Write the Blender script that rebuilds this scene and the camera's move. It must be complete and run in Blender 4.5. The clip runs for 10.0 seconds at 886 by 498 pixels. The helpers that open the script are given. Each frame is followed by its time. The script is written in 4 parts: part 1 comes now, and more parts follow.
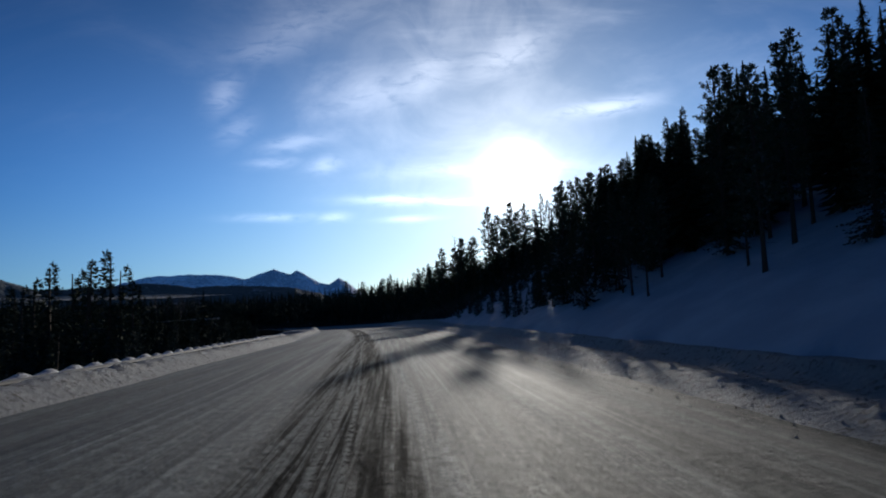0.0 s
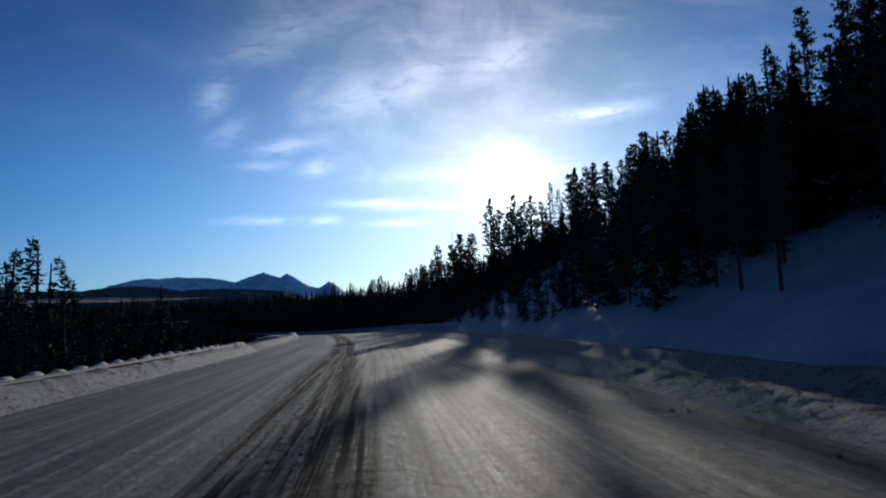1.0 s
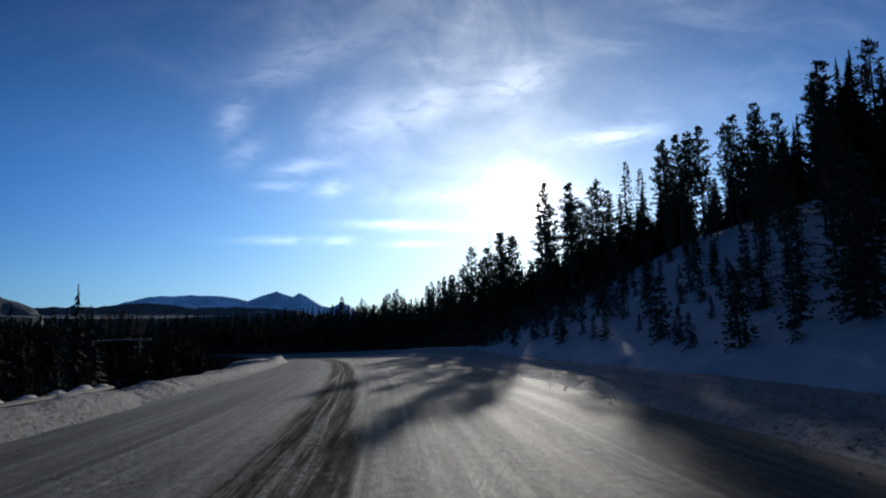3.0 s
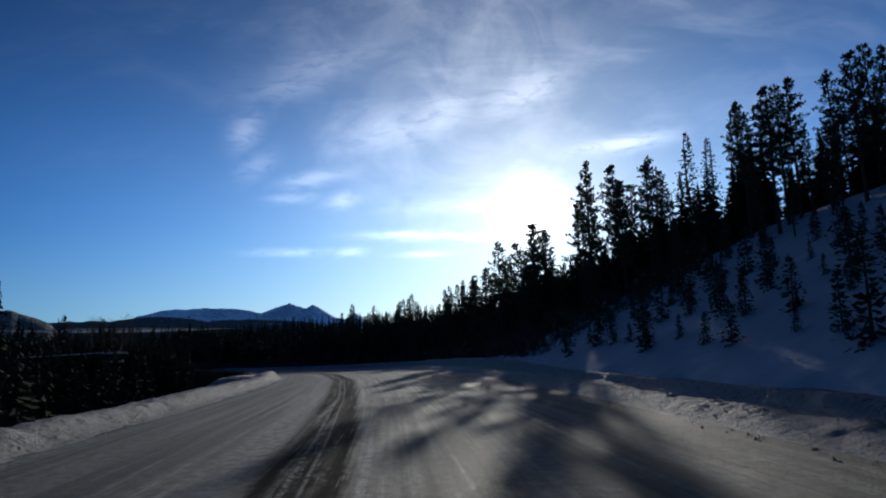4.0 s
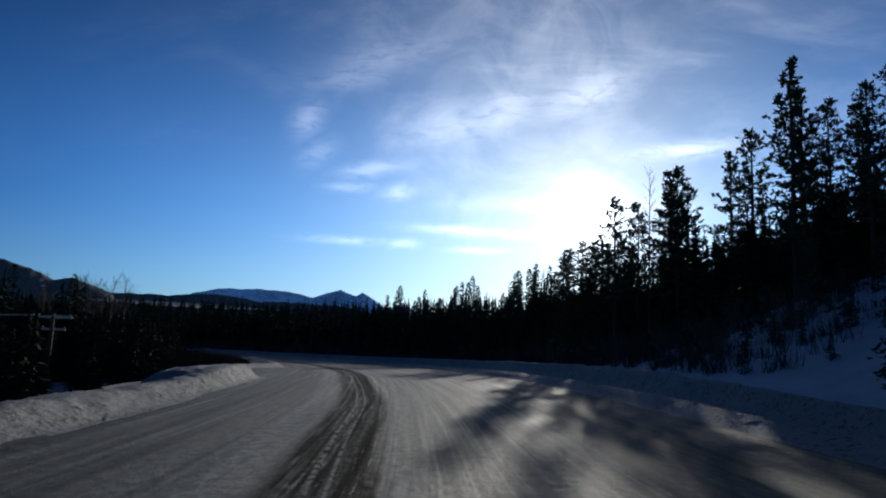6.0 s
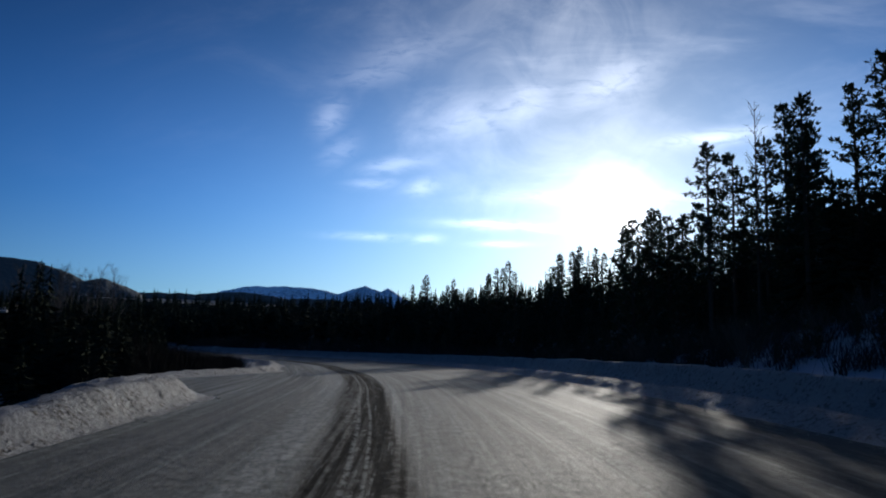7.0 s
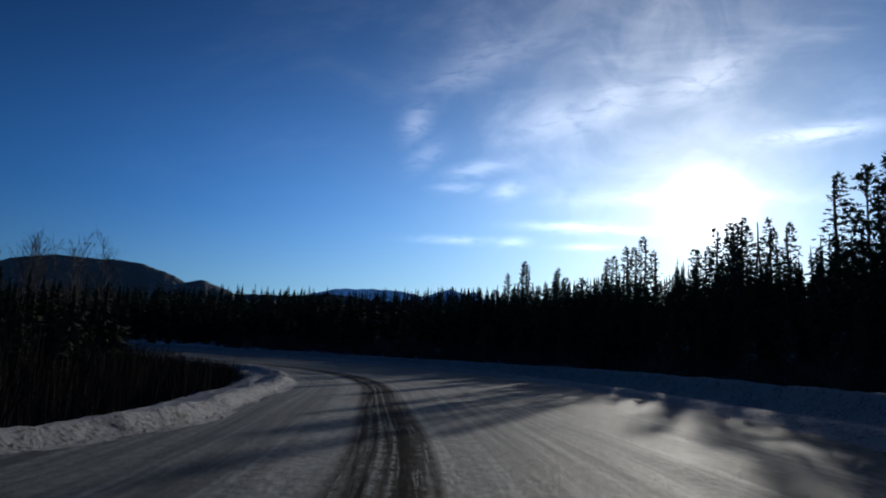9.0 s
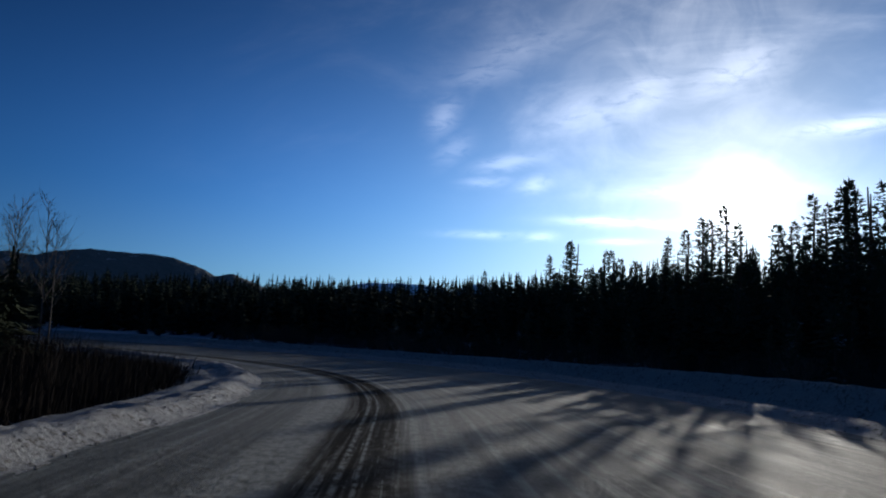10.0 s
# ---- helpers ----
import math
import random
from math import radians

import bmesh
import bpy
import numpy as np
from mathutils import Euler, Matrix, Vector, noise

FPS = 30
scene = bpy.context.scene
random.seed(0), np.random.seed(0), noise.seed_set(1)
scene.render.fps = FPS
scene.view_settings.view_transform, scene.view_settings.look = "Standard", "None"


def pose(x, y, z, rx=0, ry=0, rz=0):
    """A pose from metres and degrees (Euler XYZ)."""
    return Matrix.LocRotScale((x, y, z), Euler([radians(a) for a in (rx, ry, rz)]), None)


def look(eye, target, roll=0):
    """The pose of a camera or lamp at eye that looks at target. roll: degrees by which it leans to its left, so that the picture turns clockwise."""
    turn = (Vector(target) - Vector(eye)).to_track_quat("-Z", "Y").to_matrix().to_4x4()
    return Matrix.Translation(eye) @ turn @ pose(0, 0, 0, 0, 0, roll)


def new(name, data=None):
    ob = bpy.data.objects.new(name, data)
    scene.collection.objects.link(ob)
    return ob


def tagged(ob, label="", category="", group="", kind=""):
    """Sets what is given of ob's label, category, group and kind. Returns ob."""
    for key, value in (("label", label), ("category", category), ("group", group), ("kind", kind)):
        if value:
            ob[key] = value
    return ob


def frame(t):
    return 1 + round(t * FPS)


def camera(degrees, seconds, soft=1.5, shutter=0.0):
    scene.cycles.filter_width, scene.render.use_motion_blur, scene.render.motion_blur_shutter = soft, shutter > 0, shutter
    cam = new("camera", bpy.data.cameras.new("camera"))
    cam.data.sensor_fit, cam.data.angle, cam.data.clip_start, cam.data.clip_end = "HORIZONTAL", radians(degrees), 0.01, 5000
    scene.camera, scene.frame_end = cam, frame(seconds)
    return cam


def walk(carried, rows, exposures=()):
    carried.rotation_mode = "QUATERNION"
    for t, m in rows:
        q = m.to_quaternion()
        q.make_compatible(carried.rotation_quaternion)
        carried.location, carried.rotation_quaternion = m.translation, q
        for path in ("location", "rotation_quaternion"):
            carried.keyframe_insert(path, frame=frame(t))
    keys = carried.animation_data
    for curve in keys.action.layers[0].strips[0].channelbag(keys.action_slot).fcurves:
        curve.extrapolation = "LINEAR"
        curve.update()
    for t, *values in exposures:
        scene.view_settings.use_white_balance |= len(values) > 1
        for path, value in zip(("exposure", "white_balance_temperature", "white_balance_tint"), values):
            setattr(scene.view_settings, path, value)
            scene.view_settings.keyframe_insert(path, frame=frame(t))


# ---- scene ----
# ---- camera and its way ----
cam = camera(67.97, 10.0, soft=2.0)
EYE = 1.5
ROWS = [
    (0, 0.00, 0.00, -0.23, 5.71, -2.31),
    (0.5, -0.36, 5.50, -0.88, 5.98, -2.26),
    (1, -0.85, 11.03, -1.05, 6.03, -2.11),
    (1.5, -1.44, 16.45, -1.16, 6.95, -1.60),
    (2, -2.04, 21.93, -0.18, 7.88, -0.95),
    (3.5, -3.82, 38.38, 0.45, 8.04, -1.58),
    (4, -4.41, 43.92, 1.10, 8.85, -1.87),
    (4.5, -4.99, 49.33, 1.42, 8.58, -1.18),
    (5, -5.83, 54.72, 1.93, 9.83, 0.28),
    (5.5, -6.69, 60.27, 4.04, 9.11, 2.02),
    (7, -9.57, 76.54, 7.78, 7.90, 1.62),
    (7.5, -10.65, 81.86, 9.33, 7.55, 1.77),
    (8, -11.87, 87.19, 11.58, 7.45, 1.35),
    (8.5, -13.18, 92.48, 12.55, 9.64, 2.71),
    (9, -14.55, 97.82, 15.30, 7.93, 2.52),
    (9.5, -16.10, 103.14, 16.27, 7.22, 2.23),
    (10, -17.73, 108.42, 17.71, 7.35, 2.80),
]
walk(cam, [(t, pose(x, y, EYE - 0.3 * max(0.0, (t - 8.3) / 1.7) ** 1.5, 90, 0, yaw) @ pose(0, 0, 0, pitch, 0, 0) @ pose(0, 0, 0, 0, 0, roll))
           for t, x, y, yaw, pitch, roll in ROWS], exposures=[(0.0, 0.0), (1.0, 0.03), (2.0, 0.12), (3.5, 0.16), (4.5, 0.0), (5.5, 0.18), (7.0, 0.18), (8.5, 0.2), (9.0, 0.08), (10.0, 0.18)])

# ---- sky and sun ----
SUN_AZ, SUN_EL = 6.85, 11.65            # degrees to the right of +y, above the level
SUN_DIR = Vector((math.sin(radians(SUN_AZ)) * math.cos(radians(SUN_EL)),
                  math.cos(radians(SUN_AZ)) * math.cos(radians(SUN_EL)), math.sin(radians(SUN_EL))))


class Net:
    """A short way to write shader nodes."""

    def __init__(self, tree):
        self.t = tree
        tree.nodes.clear()

    def n(self, kind, **props):
        node = self.t.nodes.new(kind)
        for key, value in props.items():
            setattr(node, key, value)
        return node

    def put(self, socket, value):
        if hasattr(value, "is_output"):
            self.t.links.new(value, socket)
        elif value is not None:
            socket.default_value = value

    def math(self, op, a, b=None, clamp=False):
        node = self.n("ShaderNodeMath", operation=op, use_clamp=clamp)
        self.put(node.inputs[0], a)
        self.put(node.inputs[1], b)
        return node.outputs[0]

    def vec(self, op, a, b=None):
        node = self.n("ShaderNodeVectorMath", operation=op)
        self.put(node.inputs[0], a)
        self.put(node.inputs[1], b)
        return node.outputs["Value"] if op in ("DOT_PRODUCT", "LENGTH") else node.outputs[0]

    def mix(self, f, a, b, blend="MIX"):
        node = self.n("ShaderNodeMix", data_type="RGBA", blend_type=blend)
        self.put(node.inputs[0], f)
        self.put(node.inputs[6], (*a, 1) if isinstance(a, tuple) else a)
        self.put(node.inputs[7], (*b, 1) if isinstance(b, tuple) else b)
        return node.outputs[2]

    def noise(self, v, scale, detail=4.0, rough=0.55, dist=0.0):
        node = self.n("ShaderNodeTexNoise")
        self.put(node.inputs["Vector"], v)
        node.inputs["Scale"].default_value, node.inputs["Detail"].default_value = scale, detail
        node.inputs["Roughness"].default_value, node.inputs["Distortion"].default_value = rough, dist
        return node.outputs[0]

    def ramp(self, f, lo, hi, a=0.0, b=1.0):
        node = self.n("ShaderNodeMapRange", interpolation_type="SMOOTHSTEP")
        self.put(node.inputs[0], f)
        for i, value in enumerate((lo, hi, a, b)):
            node.inputs[1 + i].default_value = value
        return node.outputs[0]

    def scaled(self, v, s):
        node = self.n("ShaderNodeMapping")
        self.put(node.inputs[0], v)
        node.inputs["Scale"].default_value = s
        return node.outputs[0]

    def bump(self, h, strength, distance, normal=None):
        node = self.n("ShaderNodeBump")
        node.inputs["Strength"].default_value, node.inputs["Distance"].default_value = strength, distance
        self.put(node.inputs["Height"], h)
        if normal is not None:
            self.put(node.inputs["Normal"], normal)
        return node.outputs[0]


def build_sky():
    world = bpy.data.worlds.new("winter_sky")
    scene.world = world
    world.use_nodes = True
    k = Net(world.node_tree)
    sky = k.n("ShaderNodeTexSky", sky_type="NISHITA", sun_disc=False, sun_elevation=radians(SUN_EL),
              sun_rotation=radians(SUN_AZ), altitude=700.0, air_density=1.0, dust_density=0.4, ozone_density=3.0)
    way = k.n("ShaderNodeTexCoord").outputs["Generated"]
    parts = k.n("ShaderNodeSeparateXYZ")
    k.put(parts.inputs[0], way)
    x, y, z = parts.outputs
    near = k.vec("DOT_PRODUCT", way, SUN_DIR)
    near = k.math("MAXIMUM", near, 0.0)
    # a plane across +y, for the high ice clouds
    ahead = k.math("MAXIMUM", y, 0.08)
    u, v = k.math("DIVIDE", x, ahead), k.math("DIVIDE", z, ahead)
    joined = k.n("ShaderNodeCombineXYZ")
    k.put(joined.inputs[0], u)
    k.put(joined.inputs[1], v)
    plane = joined.outputs[0]
    front = k.ramp(y, 0.1, 0.4)
    wisp = k.noise(k.scaled(plane, (5.0, 16.0, 1.0)), 1.6, 7.0, 0.6, 0.5)
    veil = k.noise(k.scaled(plane, (2.2, 4.5, 1.0)), 1.3, 6.0, 0.6, 0.9)
    puff = k.noise(k.scaled(plane, (6.0, 7.0, 1.0)), 1.4, 8.0, 0.62, 1.2)
    streaks = None
    # each streak: degrees right of +y, degrees up, half length, half height, slope, weight
    for az, el, a, b, slope, w in STREAKS:
        u0, v0 = math.tan(radians(az)), math.tan(radians(el)) / math.cos(radians(az))
        du = k.math("SUBTRACT", u, u0)
        dv = k.math("SUBTRACT", k.math("SUBTRACT", v, v0), k.math("MULTIPLY", du, slope))
        dv = k.math("ADD", dv, k.math("MULTIPLY", k.math("SUBTRACT", wisp, 0.5), 0.014))
        far = k.math("ADD", k.math("POWER", k.math("ABSOLUTE", k.math("DIVIDE", du, a)), 2.0),
                     k.math("POWER", k.math("ABSOLUTE", k.math("DIVIDE", dv, b)), 2.0))
        one = k.math("MULTIPLY", k.math("POWER", 2.718, k.math("MULTIPLY", far, -1.0)), w)
        streaks = one if streaks is None else k.math("MAXIMUM", streaks, one)
    streaks = k.math("MULTIPLY", streaks, k.ramp(k.noise(k.scaled(plane, (14.0, 40.0, 1.0)), 1.6, 6.0, 0.6, 0.8), 0.2, 0.58))
    around = k.math("POWER", near, 9.0)
    veil = k.math("MULTIPLY", k.math("MULTIPLY", k.ramp(veil, 0.42, 0.75), k.ramp(wisp, 0.3, 0.7, 0.35, 1.0)), around)
    veil = k.math("MULTIPLY", veil, k.ramp(v, 0.16, 0.3))
    cloud = k.math("MULTIPLY", k.math("ADD", k.math("MULTIPLY", streaks, 1.0), k.math("MULTIPLY", veil, 0.62)), front)
    cloud = k.math("MINIMUM", cloud, 1.0)
    tint = k.mix(k.math("POWER", near, 5.0), SKY_TINT_FAR, SKY_TINT)
    blue = k.mix(1.0, sky.outputs[0], tint, "MULTIPLY")
    fade = k.math("ADD", 0.27, k.math("MULTIPLY", k.math("POWER", near, 3.0), 0.73))
    fade = k.math("MULTIPLY", fade, k.ramp(z, 0.16, 0.52, 1.0, 0.53))
    fade = k.math("MULTIPLY", fade, k.math("SUBTRACT", 1.0, k.math("MULTIPLY", k.math("POWER", near, 60.0), 0.3)))
    base = k.vec("SCALE", blue)
    k.put(base.node.inputs["Scale"], k.math("MULTIPLY", fade, SKY_STRENGTH))
    low = k.math("MULTIPLY", k.ramp(z, 0.0, 0.20, 0.42, 0.0), k.math("ADD", 0.05, k.math("MULTIPLY", k.math("POWER", near, 3.5), 0.95)))
    base = k.mix(low, base, (0.46, 0.62, 0.76))
    lit = k.math("ADD", 0.36, k.math("MULTIPLY", k.math("POWER", near, 20.0), 0.64))
    white = k.vec("SCALE", (0.95, 0.96, 1.0))
    k.put(white.node.inputs["Scale"], k.math("MULTIPLY", k.math("MULTIPLY", lit, cloud), 0.7))
    seen = k.vec("ADD", base, white)
    # the sun's own glare in thin ice cloud, which reaches up in a broad uneven plume
    plume = k.math("POWER", 2.718, k.math("MULTIPLY", k.math("POWER", k.math("ABSOLUTE", k.math("DIVIDE", k.math("SUBTRACT", u, k.math("ADD", 0.10, k.math("MULTIPLY", v, -0.12))), 0.20)), 2.0), -1.0))
    thin_ice = k.math("MULTIPLY", k.math("MULTIPLY", plume, front), k.math("MULTIPLY", k.ramp(v, 0.06, 0.24), k.ramp(puff, 0.3, 0.7, 0.35, 1.3)))
    glare = k.math("ADD", k.math("ADD", k.math("MULTIPLY", k.math("POWER", near, 1800.0), 5.0),
                                 k.math("MULTIPLY", k.math("POWER", near, 190.0), 0.26)),
                   k.math("ADD", k.math("MULTIPLY", k.math("POWER", near, 30.0), 0.10), k.math("MULTIPLY", thin_ice, 0.14)))
    glow = k.vec("SCALE", (1.0, 0.99, 0.97))
    k.put(glow.node.inputs["Scale"], glare)
    total = k.vec("ADD", seen, glow)
    back = k.n("ShaderNodeBackground")
    k.put(back.inputs[0], total)
    back.inputs[1].default_value = 1.0
    k.put(k.n("ShaderNodeOutputWorld").inputs[0], back.outputs[0])


SKY_TINT, SKY_TINT_FAR, SKY_STRENGTH = (0.63, 0.80, 0.99), (0.22, 0.63, 1.21), 0.131
STREAKS = [(-3.6, 10.1, 0.075, 0.007, -0.03, 1.0), (1.4, 9.8, 0.05, 0.005, -0.05, 1.0), (-14.3, 8.75, 0.06, 0.006, -0.02, 0.7),
           (-9.2, 8.7, 0.022, 0.007, 0.05, 0.8), (-2.8, 8.45, 0.04, 0.005, 0.0, 0.7), (-14.3, 13.4, 0.035, 0.008, 0.02, 0.6),
           (-9.9, 13.2, 0.025, 0.012, 0.1, 0.7), (-12.4, 15.0, 0.05, 0.012, 0.12, 0.7), (-18.3, 18.6, 0.025, 0.03, 0.3, 0.6),
           (-17.2, 16.0, 0.03, 0.02, 0.4, 0.4), (15.4, 16.8, 0.07, 0.013, 0.12, 0.9), (-4.5, 19.3, 0.09, 0.03, 0.15, 0.45),
           (-1.0, 20.6, 0.05, 0.03, 0.3, 0.5), (-12.0, 24.3, 0.1, 0.03, 0.25, 0.35), (6.9, 22.0, 0.06, 0.03, 0.3, 0.6),
           (-14.8, 22.4, 0.06, 0.02, 0.1, 0.4), (5.0, 12.4, 0.14, 0.01, 0.0, 0.6)]
build_sky()

sun_data = bpy.data.lights.new("sun", "SUN")
sun_data.energy, sun_data.angle, sun_data.color = 2.5, radians(0.55), (1.0, 0.95, 0.87)
sun = new("sun", sun_data)
sun.matrix_world = look((SUN_DIR * 60)[:], (0, 0, 0))


# ---- materials ----
def material(name, rough=0.7, spec=0.2):
    m = bpy.data.materials.new(name)
    m.use_nodes = True
    k = Net(m.node_tree)
    shader = k.n("ShaderNodeBsdfPrincipled")
    shader.inputs["Roughness"].default_value = rough
    shader.inputs["Specular IOR Level"].default_value = spec
    k.put(k.n("ShaderNodeOutputMaterial").inputs[0], shader.outputs[0])
    return m, k, shader


def snow_material(name, dirt, tone=(0.80, 0.81, 0.83), lumps=0.05):
    m, k, s = material(name, 0.8, 0.03)
    at = k.n("ShaderNodeTexCoord").outputs["Object"]
    big, fine = k.noise(at, 0.35, 5), k.noise(at, 9.0, 5, 0.65)
    mid = k.noise(at, 2.2, 6, 0.6)
    clean = k.mix(k.ramp(big, 0.35, 0.7), tuple(c * 0.93 for c in tone), tone)
    spots = k.math("MULTIPLY", k.ramp(fine, 0.48, 0.62), k.ramp(mid, 0.38, 0.58))
    k.put(s.inputs["Base Color"], k.mix(k.math("MULTIPLY", spots, dirt), clean, (0.12, 0.105, 0.09)))
    s.inputs["Specular IOR Level"].default_value = 0.25
    crumbs = k.noise(at, 6.0, 7, 0.75)
    b = k.bump(mid, 0.8, lumps * 2.5)
    b = k.bump(crumbs, 1.0, lumps * 1.5, b)
    k.put(s.inputs["Normal"], k.bump(fine, 0.8, lumps, b))
    return m


def road_material():
    """Packed snow and ice with a sanded strip; the map's u is metres across, v metres along."""
    m, k, s = material("packed_snow", 0.8, 0.05)
    uv = k.n("ShaderNodeUVMap", uv_map="along").outputs[0]
    parts = k.n("ShaderNodeSeparateXYZ")
    k.put(parts.inputs[0], uv)
    u, v = parts.outputs[0], parts.outputs[1]
    wander = k.math("MULTIPLY", k.math("SUBTRACT", k.noise(k.scaled(uv, (0.02, 0.05, 1)), 1.0, 2), 0.5), 0.5)
    uw = k.math("ADD", u, wander)
    fine = k.noise(uv, 26.0, 6, 0.75)
    grit = k.noise(k.scaled(uv, (1.0, 0.6, 1)), 6.0, 7, 0.75)
    streak = k.noise(k.scaled(uv, (1.1, 0.03, 1)), 1.0, 4, 0.55)
    thin = k.noise(k.scaled(uv, (5.0, 0.07, 1)), 1.0, 5, 0.62)
    hair = k.noise(k.scaled(uv, (14.0, 0.35, 1)), 1.0, 4, 0.6)
    crust = k.noise(k.scaled(uv, (6.0, 4.0, 1)), 1.0, 7, 0.72, 0.6)
    patch = k.noise(k.scaled(uv, (0.35, 0.10, 1)), 1.0, 5, 0.6)

    def band(x, half, soft):
        return k.math("SUBTRACT", 1.0, k.ramp(k.math("ABSOLUTE", x), half - soft, half + soft))

    # polished snow in long lanes, some of it scraped grey
    base = k.mix(k.ramp(k.math("ADD", k.math("MULTIPLY", streak, 0.6), k.math("MULTIPLY", thin, 0.4)), 0.40, 0.60), ROAD_GREY, ROAD_SNOW)
    base = k.mix(k.math("MULTIPLY", k.ramp(patch, 0.45, 0.66), 0.5), base, ROAD_GREY)
    base = k.mix(k.math("MULTIPLY", k.ramp(thin, 0.50, 0.66), 0.45), base, ROAD_PALE)
    base = k.mix(k.math("MULTIPLY", k.ramp(hair, 0.5, 0.38), 0.35), base, ROAD_GREY)
    rut = None
    for at, w in ((-5.0, 0.35), (-4.0, 0.3), (2.6, 0.3), (4.4, 0.25), (5.2, 0.16), (5.7, 0.13)):
        one = band(k.math("SUBTRACT", uw, at), w, w * 0.8)
        rut = one if rut is None else k.math("MAXIMUM", rut, one)
    base = k.mix(k.math("MULTIPLY", k.math("MULTIPLY", rut, k.ramp(thin, 0.3, 0.55)), 0.6), base, ROAD_RUT)
    # the sanded strip near the crown, which drifts to the valley side along the bend
    crown = k.math("MAXIMUM", k.math("SUBTRACT", 0.60, k.math("MULTIPLY", v, 0.0325)), -2.8)
    across = k.math("DIVIDE", k.math("SUBTRACT", uw, crown), k.ramp(v, 28.0, 52.0, 1.0, 0.66))
    jag = k.math("MULTIPLY", k.math("SUBTRACT", k.math("ADD", k.math("MULTIPLY", thin, 1.2), k.math("MULTIPLY", crust, 0.8)), 1.0), 0.55)
    ragged = k.math("ADD", across, jag)
    strip = band(ragged, 0.96, 0.22)
    # wheels have pressed two darker tracks, with crumbs and lines of snow left between them
    tracks = k.math("MAXIMUM", band(k.math("SUBTRACT", ragged, 0.56), 0.42, 0.2), band(k.math("ADD", ragged, 0.68), 0.26, 0.2))
    lines = k.math("MAXIMUM", band(k.math("ADD", across, 0.18), 0.05, 0.035), band(k.math("SUBTRACT", across, 0.14), 0.035, 0.03))
    lines = k.math("MULTIPLY", k.math("MAXIMUM", lines, k.math("MULTIPLY", k.ramp(hair, 0.58, 0.66), 0.7)), k.ramp(crust, 0.42, 0.56))
    crumb = k.ramp(k.math("ADD", k.math("MULTIPLY", thin, 0.45), k.math("MULTIPLY", grit, 0.55)), 0.53, 0.585)
    left = k.math("MAXIMUM", k.math("MULTIPLY", lines, 0.8), k.math("MULTIPLY", crumb, k.math("SUBTRACT", 0.6, k.math("MULTIPLY", tracks, 0.52))))
    worn = k.math("MULTIPLY", k.math("MULTIPLY", k.ramp(v, 30.0, 50.0, 0.66, 0.15), k.ramp(ragged, 0.05, 0.4, 1.0, 0.15)),
                  k.ramp(k.math("ADD", k.math("MULTIPLY", hair, 0.5), k.math("MULTIPLY", thin, 0.5)), 0.45, 0.57))
    left = k.math("MAXIMUM", left, k.math("MULTIPLY", worn, k.ramp(grit, 0.36, 0.56, 0.35, 0.95)))
    dark = k.math("MULTIPLY", strip, k.math("SUBTRACT", 1.0, left))
    rim = k.math("MULTIPLY", band(k.math("SUBTRACT", across, 1.22), 0.12, 0.1), k.ramp(thin, 0.35, 0.6))
    rim = k.math("MAXIMUM", rim, k.math("MULTIPLY", band(k.math("ADD", across, 1.65), 0.45, 0.35), k.ramp(v, 35.0, 55.0)))
    base = k.mix(k.math("MULTIPLY", rim, 0.7), base, ROAD_PALE)
    base = k.mix(k.math("MULTIPLY", strip, 0.96), base, ROAD_SAND)
    base = k.mix(k.math("MULTIPLY", strip, left), base, ROAD_PALE)
    base = k.mix(k.math("MULTIPLY", k.math("MULTIPLY", k.ramp(grit, 0.56, 0.44), 0.5), k.math("SUBTRACT", 1.0, strip)), base, ROAD_GREY)
    # specks of grit over all
    specks = k.ramp(k.math("ADD", k.math("MULTIPLY", fine, 0.35), k.math("MULTIPLY", crust, 0.65)), 0.53, 0.62)
    base = k.mix(k.math("MULTIPLY", specks, 0.35), base, ROAD_RUT)
    k.put(s.inputs["Base Color"], base)
    k.put(s.inputs["Roughness"], k.ramp(streak, 0.3, 0.7, ROAD_ROUGH[0], ROAD_ROUGH[1]))
    dull = k.math("SUBTRACT", 1.0, k.math("MAXIMUM", k.math("MAXIMUM", k.math("MULTIPLY", strip, 0.85), k.math("MULTIPLY", dark, 0.98)), k.math("MULTIPLY", specks, 0.5)))
    polish = k.math("MULTIPLY", k.ramp(k.math("ADD", k.math("MULTIPLY", streak, 0.5), k.math("MULTIPLY", thin, 0.5)), 0.38, 0.62, 0.3, 1.2), k.ramp(grit, 0.35, 0.65, 0.5, 1.3))
    k.put(s.inputs["Specular IOR Level"], k.math("MULTIPLY", k.math("MULTIPLY", dull, polish), ROAD_GLOSS))
    b = k.bump(k.math("ADD", thin, k.math("MULTIPLY", streak, 0.5)), 0.6, 0.015)
    b = k.bump(hair, 0.6, 0.006, b)
    b = k.bump(grit, 1.0, 0.05, b)
    b = k.bump(crust, 1.0, 0.03, b)
    k.put(s.inputs["Normal"], k.bump(fine, 0.8, 0.012, b))
    return m


ROAD_SNOW, ROAD_GREY, ROAD_PALE = (0.108, 0.12, 0.116), (0.049, 0.055, 0.053), (0.205, 0.222, 0.214)
ROAD_RUT, ROAD_SAND = (0.05, 0.047, 0.042), (0.02, 0.0175, 0.0155)
ROAD_GLOSS, ROAD_ROUGH = 0.5, (0.7, 0.8)


